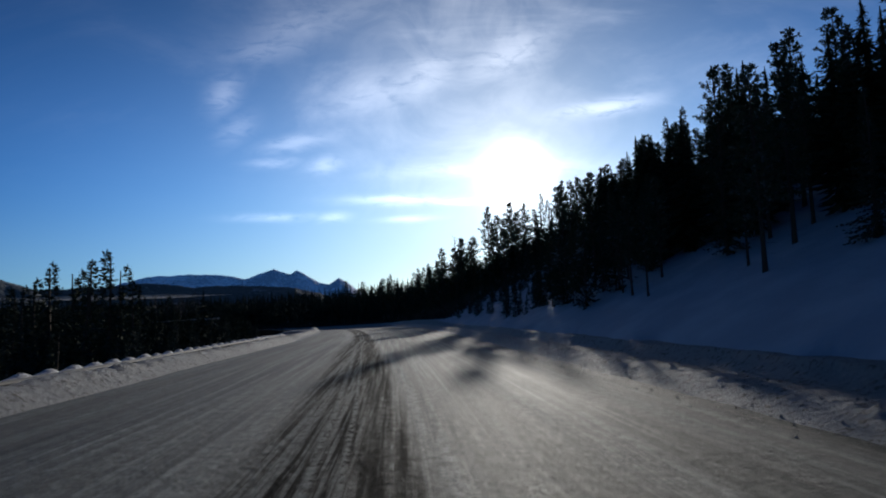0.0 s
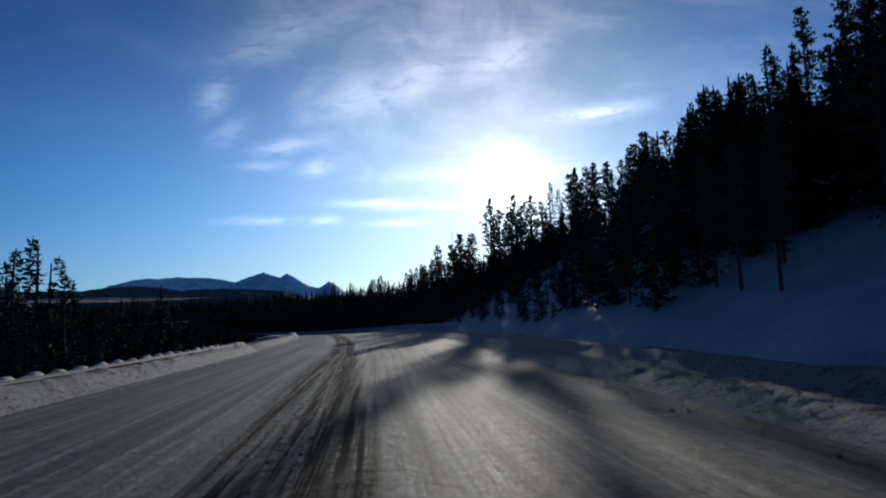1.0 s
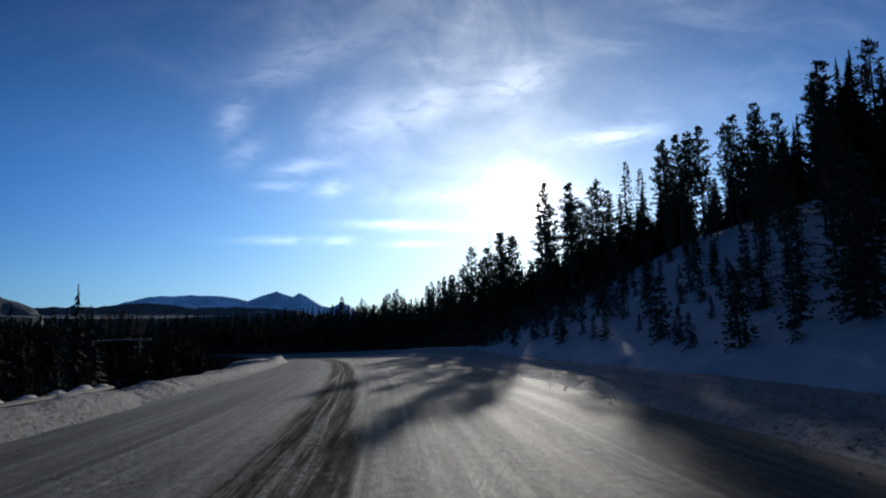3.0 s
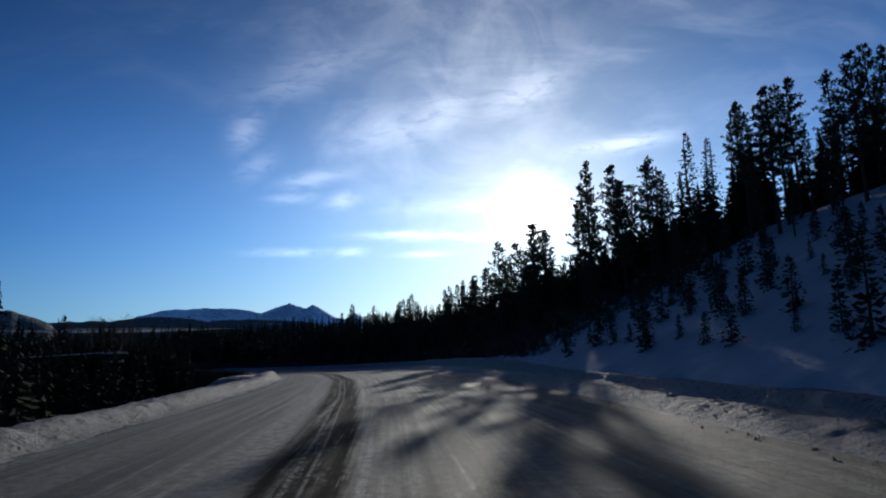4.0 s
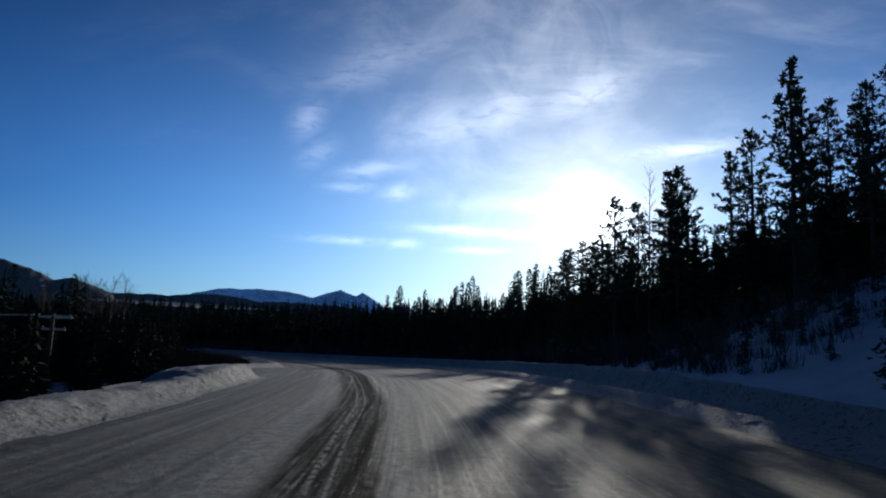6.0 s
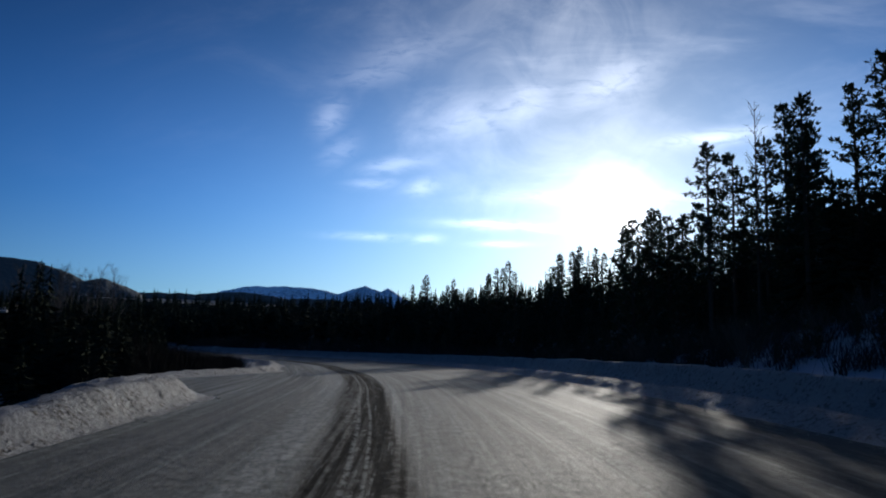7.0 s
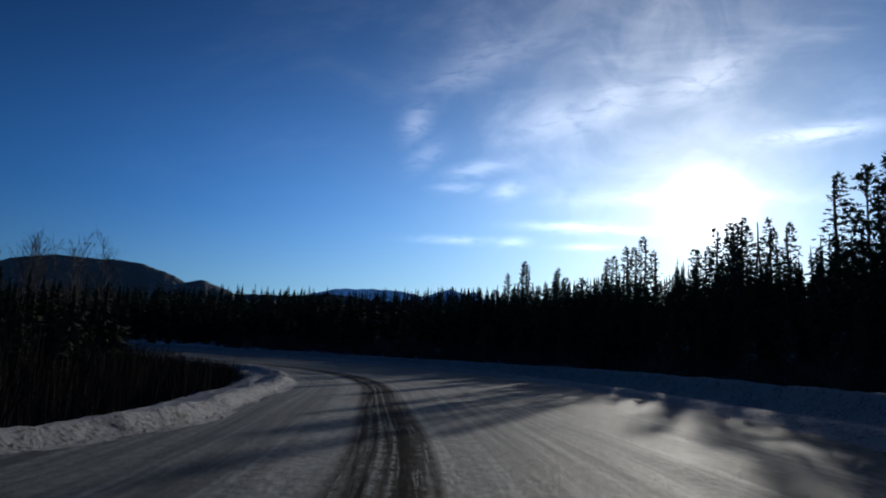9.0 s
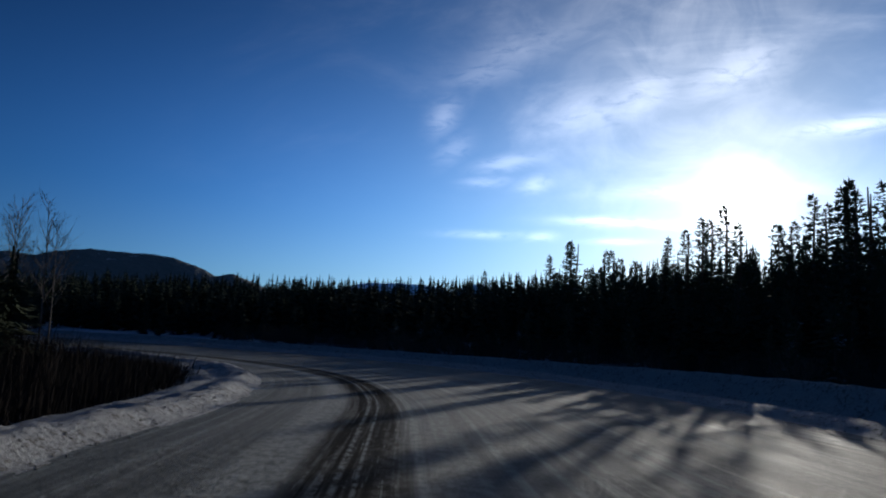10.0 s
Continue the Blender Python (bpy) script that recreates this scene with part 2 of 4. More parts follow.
def needle_material(name, dark, light, frost):
    m, k, s = material(name, 0.9, 0.02)
    at = k.n("ShaderNodeTexCoord").outputs["Object"]
    geo = k.n("ShaderNodeNewGeometry")
    rnd = geo.outputs["Random Per Island"]
    whole = k.n("ShaderNodeObjectInfo").outputs["Random"]
    col = k.mix(rnd, dark, light)
    col = k.mix(k.math("MULTIPLY", whole, 0.5), col, (0.045, 0.05, 0.02))
    up = k.n("ShaderNodeSeparateXYZ")
    k.put(up.inputs[0], geo.outputs["True Normal"])
    lie = k.ramp(k.math("ABSOLUTE", up.outputs[2]), 0.25, 0.85)
    white = k.math("MULTIPLY", k.math("MULTIPLY", lie, k.ramp(k.noise(at, 1.3, 4), 0.45, 0.65)), frost)
    k.put(s.inputs["Base Color"], k.mix(white, col, (0.7, 0.73, 0.78)))
    return m


def plain_material(name, a, b, scale, rough=0.8, bump=0.01, stretch=(1, 1, 1), spec=0.2):
    m, k, s = material(name, rough, spec)
    at = k.scaled(k.n("ShaderNodeTexCoord").outputs["Object"], stretch)
    f, g = k.noise(at, scale, 6, 0.6), k.noise(at, scale * 0.13, 3)
    k.put(s.inputs["Base Color"], k.mix(k.math("MULTIPLY", k.math("ADD", f, g), 0.5), a, b))
    k.put(s.inputs["Normal"], k.bump(f, 0.6, bump))
    return m


def land_material(name, snow, forest, lo, hi, scale, air=None):
    """Far ground: snow with dark woods in patches; air is a blue glow put into the surface for the haze of the miles
    before it.
    """
    m, k, s = material(name, 0.8, 0.1)
    at = k.n("ShaderNodeTexCoord").outputs["Object"]
    f = k.math("ADD", k.math("MULTIPLY", k.noise(at, scale, 6, 0.6), 0.65), k.math("MULTIPLY", k.noise(at, scale * 8, 4, 0.6), 0.35))
    k.put(s.inputs["Base Color"], k.mix(k.ramp(f, lo, hi), forest, snow))
    k.put(s.inputs["Normal"], k.bump(k.noise(at, scale * 6, 5), 0.8, 25.0))
    # haze painted as emission; the land itself gives off no light
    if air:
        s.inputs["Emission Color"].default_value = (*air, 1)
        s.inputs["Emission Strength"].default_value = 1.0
    return m


def ground_material():
    """Deep snow by the road that turns to wooded land in the distance."""
    m, k, s = material("deep_snow", 0.8, 0.02)
    at = k.n("ShaderNodeTexCoord").outputs["Object"]
    far = k.vec("LENGTH", k.vec("SUBTRACT", at, (0.0, 80.0, 0.0)))
    f = k.math("ADD", k.math("MULTIPLY", k.noise(at, 0.006, 6, 0.6), 0.6), k.math("MULTIPLY", k.noise(at, 0.05, 4, 0.6), 0.4))
    woods = k.mix(k.ramp(f, 0.56, 0.7), (0.035, 0.04, 0.03), (0.4, 0.42, 0.45))
    snow = k.mix(k.ramp(k.noise(at, 0.5, 5), 0.35, 0.7), (0.46, 0.49, 0.55), (0.56, 0.59, 0.64))
    k.put(s.inputs["Base Color"], k.mix(k.ramp(far, 260.0, 420.0), snow, woods))
    b = k.bump(k.noise(at, 0.8, 6, 0.55), 0.7, 0.25)
    k.put(s.inputs["Normal"], k.bump(k.noise(at, 7.0, 4, 0.6), 0.5, 0.03, b))
    return m


def fog_material():
    """Light passes through as well as back."""
    m, k, s = material("valley_fog", 1.0, 0.0)
    s.inputs["Base Color"].default_value = (0.85, 0.85, 0.85, 1)
    veil = k.n("ShaderNodeBsdfTranslucent")
    veil.inputs[0].default_value = (0.85, 0.85, 0.85, 1)
    both = k.n("ShaderNodeMixShader")
    both.inputs[0].default_value = 0.7
    k.put(both.inputs[1], s.outputs[0])
    k.put(both.inputs[2], veil.outputs[0])
    k.put([n for n in m.node_tree.nodes if n.type == "OUTPUT_MATERIAL"][0].inputs[0], both.outputs[0])
    return m


M_ROAD = road_material()
M_GROUND = ground_material()
M_BANK = snow_material("ploughed_snow", 0.9, (0.36, 0.365, 0.37), 0.06)
M_CAP = snow_material("soft_snow", 0.25, (0.62, 0.62, 0.63), 0.02)
M_SPRUCE = needle_material("spruce_needles", (0.042, 0.055, 0.04), (0.075, 0.09, 0.06), 0.15)
M_PINE = needle_material("pine_needles", (0.055, 0.07, 0.042), (0.1, 0.115, 0.07), 0.35)
M_YOUNG = needle_material("snowy_needles", (0.03, 0.045, 0.03), (0.07, 0.085, 0.055), 0.7)
M_FAR = needle_material("far_needles", (0.035, 0.045, 0.033), (0.06, 0.072, 0.05), 0.0)
M_BARK = plain_material("conifer_bark", (0.05, 0.038, 0.028), (0.14, 0.1, 0.075), 14.0, 0.9, 0.02, (1, 1, 0.25))
M_TWIG = plain_material("bare_twigs", (0.10, 0.075, 0.055), (0.20, 0.15, 0.11), 8.0, 0.85, 0.005)
M_BIRCH = plain_material("pale_bark", (0.06, 0.05, 0.043), (0.15, 0.13, 0.115), 6.0, 0.8, 0.006, (1, 1, 2))
M_POLE = plain_material("weathered_pole", (0.11, 0.085, 0.065), (0.24, 0.19, 0.15), 9.0, 0.85, 0.006, (1, 1, 0.1))
M_WIRE = plain_material("bare_cable", (0.45, 0.45, 0.46), (0.6, 0.6, 0.62), 20.0, 0.35, 0.001, (1, 1, 1), 0.6)
# much darker than M_TWIG: the shade below the road is put into this brown
M_SHADED_BRUSH = plain_material("brown_willow_shaded", (0.024, 0.02, 0.018), (0.046, 0.038, 0.032), 8.0, 0.95, 0.005, (1, 1, 1), 0.02)
M_SCRUB = plain_material("grey_brush", (0.04, 0.035, 0.03), (0.09, 0.08, 0.07), 8.0, 0.95, 0.005, (1, 1, 1), 0.03)
M_STEEL = plain_material("dull_zinc", (0.04, 0.037, 0.033), (0.13, 0.125, 0.12), 3.0, 0.75, 0.003, (1, 0.3, 1), 0.5)
# air makes both glow for haze; the range's base tones lean blue for it too
M_RANGE = land_material("snowy_rock_hazed", (0.82, 0.88, 0.96), (0.16, 0.2, 0.27), 0.40, 0.56, 0.006, (0.008, 0.029, 0.085))
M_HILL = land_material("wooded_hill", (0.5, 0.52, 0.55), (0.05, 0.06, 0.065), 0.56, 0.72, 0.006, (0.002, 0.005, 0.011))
M_FOG = fog_material()


# ---- mesh helpers ----
def mesh_of(name, verts, faces, mat, smooth=False):
    me = bpy.data.meshes.new(name)
    me.from_pydata([tuple(map(float, v)) for v in verts], [], faces)
    me.materials.append(mat)
    if smooth:
        me.polygons.foreach_set("use_smooth", np.ones(len(me.polygons), dtype=bool))
    me.update()
    return me


def mesh_from_arrays(name, verts, quads, mat, smooth=False):
    """A mesh from numpy arrays: verts (n, 3) and faces (m, 3 or 4)."""
    me = bpy.data.meshes.new(name)
    m, c = quads.shape
    me.vertices.add(len(verts))
    me.vertices.foreach_set("co", np.ascontiguousarray(verts, dtype=np.float32).ravel())
    me.loops.add(m * c)
    me.loops.foreach_set("vertex_index", np.ascontiguousarray(quads, dtype=np.int32).ravel())
    me.polygons.add(m)
    me.polygons.foreach_set("loop_start", np.arange(0, m * c, c, dtype=np.int32))
    me.polygons.foreach_set("use_smooth", np.full(m, smooth, dtype=bool))
    me.materials.append(mat)
    me.update(calc_edges=True)
    return me


def part(name, me, parent, label=""):
    ob = new(name, me)
    ob.parent = parent
    return tagged(ob, label)


def grid_faces(nu, nv):
    i = np.arange(nu - 1)[:, None] * nv + np.arange(nv - 1)[None, :]
    i = i.ravel()
    return np.stack([i, i + nv, i + nv + 1, i + 1], -1)


def lattice(seed, size=256):
    return np.random.default_rng(seed).random((size, size))


LATTICES = [lattice(s) for s in range(6)]


def wave(x, y, scale, seed=0, octaves=4, gain=0.5):
    """Smooth value noise about 0, within about one either way."""
    total, amp, norm = 0.0, 1.0, 0.0
    for o in range(octaves):
        a, b = np.asarray(x) / scale * 2**o + 17.3 * o, np.asarray(y) / scale * 2**o + 5.1 * o
        i, j = np.floor(a).astype(int), np.floor(b).astype(int)
        fa, fb = a - i, b - j
        fa, fb = fa * fa * (3 - 2 * fa), fb * fb * (3 - 2 * fb)
        g = LATTICES[(seed + o) % 6]
        q = lambda p, r: g[(i + p) % 256, (j + r) % 256]
        total = total + amp * ((q(0, 0) * (1 - fa) + q(1, 0) * fa) * (1 - fb) + (q(0, 1) * (1 - fa) + q(1, 1) * fa) * fb - 0.5) * 2
        norm += amp
        amp *= gain
    return total / norm


def smooth(lo, hi, v):
    t = np.clip((np.asarray(v, float) - lo) / (hi - lo), 0, 1)
    return t * t * (3 - 2 * t)


# ---- the road's line ----
KNOTS = np.array([(3.0, -70), (0.6, -30), (-1.7, 8), (-3.4, 29), (-5.2, 51), (-7.7, 73), (-10.3, 89), (-13.9, 104), (-18.2, 116),
                  (-22.6, 127), (-28.4, 136), (-37.0, 142.3), (-50.0, 146.0), (-75, 147), (-120, 142), (-170, 138)], float)
HALF = 6.2


def glide(points, step):
    """A smooth line through the knots, evenly stepped."""
    out = []
    for i in range(len(points) - 1):
        p0, p1, p2, p3 = points[max(i - 1, 0)], points[i], points[i + 1], points[min(i + 2, len(points) - 1)]
        n = max(int(np.linalg.norm(p2 - p1) / 0.25), 4)
        for t in np.arange(n) / n:
            out.append(0.5 * (2 * p1 + (p2 - p0) * t + (2 * p0 - 5 * p1 + 4 * p2 - p3) * t**2 + (3 * p1 - 3 * p2 + p3 - p0) * t**3))
    out = np.array(out + [points[-1]])
    s = np.concatenate([[0], np.cumsum(np.linalg.norm(np.diff(out, axis=0), axis=1))])
    even = np.arange(0, s[-1], step)
    return even, np.stack([np.interp(even, s, out[:, 0]), np.interp(even, s, out[:, 1])], -1)


LINE_S, LINE = glide(KNOTS, 0.5)
TANGENT = np.gradient(LINE, axis=0)
TANGENT /= np.linalg.norm(TANGENT, axis=1)[:, None]
RIGHT = np.stack([TANGENT[:, 1], -TANGENT[:, 0]], -1)
S0 = float(LINE_S[np.argmin(abs(LINE[:, 1] - 0.0) + 100 * (LINE[:, 0] < -30))])   # the line's length where y is 0


def at_line(s, off):
    """The place at s metres along from y = 0 and off metres to the right of the road's middle."""
    s = np.asarray(s, float) + S0
    x, y = np.interp(s, LINE_S, LINE[:, 0]), np.interp(s, LINE_S, LINE[:, 1])
    rx, ry = np.interp(s, LINE_S, RIGHT[:, 0]), np.interp(s, LINE_S, RIGHT[:, 1])
    return x + rx * off, y + ry * off


def from_line(x, y):
    """s and off of places on the ground."""
    x, y = np.asarray(x, float).ravel(), np.asarray(y, float).ravel()
    s, off = np.empty(len(x)), np.empty(len(x))
    near = LINE[::4]
    for a in range(0, len(x), 20000):
        px, py = x[a:a + 20000], y[a:a + 20000]
        i = np.argmin((px[:, None] - near[None, :, 0]) ** 2 + (py[:, None] - near[None, :, 1]) ** 2, axis=1) * 4
        dx, dy = px - LINE[i, 0], py - LINE[i, 1]
        off[a:a + 20000] = np.hypot(dx, dy) * np.sign(dx * RIGHT[i, 0] + dy * RIGHT[i, 1])
        s[a:a + 20000] = LINE_S[i] - S0 + dx * TANGENT[i, 0] + dy * TANGENT[i, 1]
    return s, off


def widen(s):
    """The road is wider on the outside of the bend."""
    return 1.7 * smooth(106, 122, s)


def widen_left(s):
    """A plough turn-out on the valley side."""
    return 3.0 * smooth(93.5, 98.5, s) * (1 - smooth(101, 114, s))


def sink(s):
    """The road falls a little as it goes into the bend."""
    return 0.8 * smooth(90, 145, s)


def ground_height(x, y):
    """The snow-covered land: a cut slope to the right, a fall to the valley on the left."""
    x, y = np.asarray(x, float), np.asarray(y, float)
    shape = x.shape
    s, off = from_line(x, y)
    x, y = x.ravel(), y.ravel()
    steep = 1 - 0.93 * smooth(84, 128, s)
    off_r = off - widen(s)
    rise = np.clip(off_r - 9.5, 0, 20) * 0.50 + np.clip(off_r - 29.5, 0, 120) * 0.10
    right = 0.25 + rise * steep + wave(x, y, 9, 1) * 0.35 * smooth(9, 14, off)
    drop = -np.clip(-off - 8.3, 0, 3) * 0.85 - np.clip(-off - 11.3, 0, 12) * 0.42 - np.clip(-off - 22.5, 0, 200) * 0.012
    shelf = 1 - 0.8 * smooth(96, 124, s)
    left = 0.1 + drop * shelf + wave(x, y, 11, 2) * 0.35 * smooth(9, 16, -off)
    left = left - 0.55 * smooth(86, 94, s)
    z = np.where(off > 0, right, left)
    z = np.where((off > -8.2 - widen_left(s)) & (off < 9.5 + widen(s)), -0.6, z)
    z = z - sink(s)
    far = np.hypot(x, y - 80)
    az = np.degrees(np.arctan2(-x, y))
    plain = -6.5 + 0.034 * np.clip(far - 240, 0, 6000) * smooth(-2, 10, az) + wave(x, y, 160, 3) * 2.5
    plain = np.where(y < 0, -6.5, plain)
    w = smooth(150, 330, far)
    w = np.where((off > 0) & (s < 110), smooth(230, 600, far), w)
    return (z * (1 - w) + plain * w).reshape(shape)


def build_ground():
    def axis(lo, hi, fine, centre):
        inner = np.arange(lo, hi + 0.1, fine)
        steps, out, g = [], 0.0, fine
        while out < 4700:
            g *= 1.13
            out += g
            steps.append(out)
        steps = np.array(steps)
        return np.concatenate([lo - steps[::-1], inner, hi + steps])
    xs, ys = axis(-95, 60, 0.8, 0), axis(-30, 215, 0.8, 80)
    gx, gy = np.meshgrid(xs, ys, indexing="ij")
    gz = ground_height(gx, gy)
    verts = np.stack([gx, gy, gz], -1).reshape(-1, 3)
    ob = new("ground", mesh_from_arrays("ground", verts, grid_faces(len(xs), len(ys)), M_GROUND, True))
    tagged(ob, "deep white snow over a cut slope and a wooded valley floor", "ground", kind="structure")


def strip(name, s0, s1, step, offs, height, mat, label, category, uv=False, shift=None):
    """A ribbon of land that follows the road."""
    s = np.arange(s0, s1, step)
    gs, go = np.meshgrid(s, offs, indexing="ij")
    gx, gy = at_line(gs, go if shift is None else go + shift(gs))
    gz = height(gs, go, gx, gy)
    me = mesh_from_arrays(name, np.stack([gx, gy, gz], -1).reshape(-1, 3), grid_faces(len(s), len(offs))[:, ::-1], mat, True)
    if uv:
        layer = me.uv_layers.new(name="along")
        idx = np.empty(len(me.loops), dtype=np.int32)
        me.loops.foreach_get("vertex_index", idx)
        layer.data.foreach_set("uv", np.stack([go.ravel()[idx], gs.ravel()[idx]], -1).astype(np.float32).ravel())
    return tagged(new(name, me), label, category, kind="structure")


def road_height(s, off, x, y):
    strip_lift = 0.012 * wave(off * 6, s, 4.0, 1, 3)
    return strip_lift + 0.01 * wave(x, y, 1.2, 2, 3) - sink(s)


def left_high(s):
    """How high the ploughed ridge on the valley side stands along the road."""
    return (0.30 - 0.14 * smooth(51, 54, s) + 0.16 * smooth(53.5, 56, s) + 0.20 * smooth(86, 89.5, s) - 0.40 * smooth(92.6, 94.4, s)
            + 0.10 * smooth(102.5, 106.5, s) + 0.06 * wave(s, s * 0, 7.0, 3))


def ridge(v, a, peak, b):
    return np.where(v < peak, smooth(a, peak, v), 1 - smooth(peak, b, v))


def crest(v, a, peak, b):
    """A ridge with a sharp rim."""
    return np.where(v < peak, np.clip((v - a) / (peak - a), 0, 1) ** 1.6, np.clip((b - v) / (b - peak), 0, 1) ** 0.8)


def right_bank(s, off, x, y):
    high = 0.36 + 0.55 * smooth(72, 94, s) - 0.35 * smooth(130, 155, s)
    low = 0.17 + 0.09 * smooth(76, 96, s) - 0.1 * smooth(112, 124, s) + 0.05 * wave(x, y, 5, 3)
    shift = 0.12 * wave(s, s * 0, 2.6, 2, 3)
    z = low * ridge(off, 6.0, 6.85, 8.0) + (high + 0.07 * wave(x, y, 3.5, 1, 3)) * crest(off + shift, 8.3 - 0.3 * smooth(80, 95, s), 8.85, 10.6)
    z = z + 0.05 * smooth(6.0, 6.5, off) + 0.22 * smooth(9.2, 10.6, off)
    berm = ridge(off, 6.0, 7.0, 8.3) * (1 - 0.6 * smooth(74, 90, s))
    rubble = 0.05 * np.abs(wave(x, y, 0.36, 2, 3)) + 0.09 * np.abs(wave(x, y, 0.19, 4, 2))
    rough = 0.035 * wave(x, y, 0.6, 2, 4)
    return (z + rubble * berm + rough * smooth(5.95, 6.4, off) * (1 - smooth(9.4, 10.6, off))
            - 0.08 * (1 - smooth(5.8, 6.0, off)) - 0.35 * smooth(10.7, 11.3, off) - sink(s))


def left_bank(s, off, x, y):
    o = -off
    buried = 1 - smooth(50, 53, s)
    high = left_high(s) + 0.07 * wave(x, y, 3, 5) * (1 - 0.6 * buried) + 0.10 * buried
    narrow = smooth(80, 100, s)
    z = high * ridge(o, 6.2 - 0.45 * buried, 7.0 - 0.22 * narrow - 0.25 * buried, 8.9 - 1.0 * narrow) + 0.02 * smooth(6.1, 6.4, o)
    rough = 0.08 * wave(x, y, 0.7, 1, 4) + 0.04 * wave(x, y, 0.2, 3, 2)
    return z + rough * smooth(6.1, 6.6, o) * (1 - smooth(9, 9.8, o)) - 0.08 * (1 - smooth(5.8, 6.0, o)) - 0.9 * smooth(8.8 - 0.9 * narrow, 10.6 - 0.9 * narrow, o) * (1 - 0.6 * smooth(96, 135, s)) - sink(s)


build_ground()
strip("road", -60, 300, 0.5, np.linspace(-7.7, 8.6, 83), road_height, M_ROAD,
      "grey packed snow road with dirty sanded wheel tracks", "road", True)
strip("turnout", 92, 117, 0.25, np.linspace(-11.0, -7.5, 30), lambda s, o, x, y: road_height(s, o, x, y) - 1.2 * smooth(7.1, 7.6, -o - widen_left(s)), M_ROAD,
      "flat packed snow of a ploughed turn-out beside the road", "road", True)
strip("snow_bank_right", -8, 190, 0.13, np.concatenate([np.arange(5.7, 9.2, 0.085), np.arange(9.2, 11.6, 0.25)]), right_bank, M_BANK,
      "rough ploughed snow bank beside the road", "snow bank", shift=widen)
strip("snow_bank_left", -20, 200, 0.16, -np.concatenate([np.arange(5.7, 9.5, 0.11), np.arange(9.5, 11, 0.25)])[::-1], left_bank, M_BANK,
      "ploughed snow bank along the valley side of the road", "snow bank", shift=lambda s: -widen_left(s))


# ---- mountains ----
def ridge_land(name, dist, az0, az1, bumps, base, depth, mat, label, seed, rough):
    """A range across the view; bumps are (degrees left of +y, height in degrees, half width in degrees, sharpness)."""
    az = np.linspace(az0, az1, 260)
    prof = np.zeros_like(az)
    for a, h, w, p in bumps:
        prof = np.maximum(prof, h * np.clip(1 - (abs(az - a) / w) ** p, 0, 1))
    prof = dist * np.tan(np.radians(prof + rough * wave(az * 10, az * 0, 9.0, seed, 4)))
    edge = smooth(0, 0.06, (az - az0) / (az1 - az0)) * smooth(0, 0.06, (az1 - az) / (az1 - az0))
    prof = np.maximum(prof * edge, base)
    cross = np.concatenate([np.linspace(0, 1, 26), [1.15, 1.4, 1.8]])
    rows = []
    for c in cross:
        d = dist - depth * (1 - c)
        f = c ** 1.25 if c <= 1 else 1 - (c - 1) * 0.9
        x, y = -d * np.sin(np.radians(az)), d * np.cos(np.radians(az))
        gully = wave(x, y, depth * 0.35, seed + 1, 5) * prof * 0.16 * np.sin(np.pi * min(c, 1.0))
        rows.append(np.stack([x, y, base - 25 * (c == 0) + (prof - base) * f + gully], -1))
    verts = np.stack(rows, 1).reshape(-1, 3)
    ob = new(name, mesh_from_arrays(name, verts, grid_faces(len(az), len(cross)), mat, True))
    return tagged(ob, label, "mountain", kind="structure")


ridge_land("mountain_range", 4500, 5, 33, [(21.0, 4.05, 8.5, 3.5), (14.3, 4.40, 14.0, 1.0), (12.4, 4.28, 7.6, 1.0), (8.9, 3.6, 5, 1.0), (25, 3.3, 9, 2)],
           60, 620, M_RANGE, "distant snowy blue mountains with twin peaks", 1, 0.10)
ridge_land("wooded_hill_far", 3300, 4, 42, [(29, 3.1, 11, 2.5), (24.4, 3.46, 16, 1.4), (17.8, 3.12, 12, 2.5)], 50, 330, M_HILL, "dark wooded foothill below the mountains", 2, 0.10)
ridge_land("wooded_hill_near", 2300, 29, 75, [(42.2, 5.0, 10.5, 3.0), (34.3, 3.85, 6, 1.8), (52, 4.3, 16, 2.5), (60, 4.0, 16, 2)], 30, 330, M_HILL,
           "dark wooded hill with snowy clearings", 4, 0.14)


# ---- trees ----
def tube(path, radii, sides=6):
    """Verts and faces of a tapered tube along a path."""
    path = np.asarray(path, float)
    verts, faces = [], []
    for i, (p, r) in enumerate(zip(path, radii)):
        d = path[min(i + 1, len(path) - 1)] - path[max(i - 1, 0)]
        d = d / (np.linalg.norm(d) + 1e-9)
        a = np.cross(d, (0.3, 0.9, 0.2) if abs(d[2]) > 0.8 else (0, 0, 1))
        a /= np.linalg.norm(a)
        b = np.cross(d, a)
        for q in range(sides):
            t = 2 * math.pi * q / sides
            verts.append(p + r * (math.cos(t) * a + math.sin(t) * b))
    for i in range(len(path) - 1):
        for q in range(sides):
            w = (q + 1) % sides
            faces.append((i * sides + q, i * sides + w, (i + 1) * sides + w, (i + 1) * sides + q))
    return verts, faces


class Shape:
    """Verts and faces gathered for one mesh."""

    def __init__(self):
        self.v, self.f = [], []

    def add(self, verts, faces):
        n = len(self.v)
        self.v.extend(verts)
        self.f.extend(tuple(i + n for i in f) for f in faces)

    def mesh(self, name, mat, smooth=False):
        return mesh_of(name, self.v, self.f, mat, smooth)


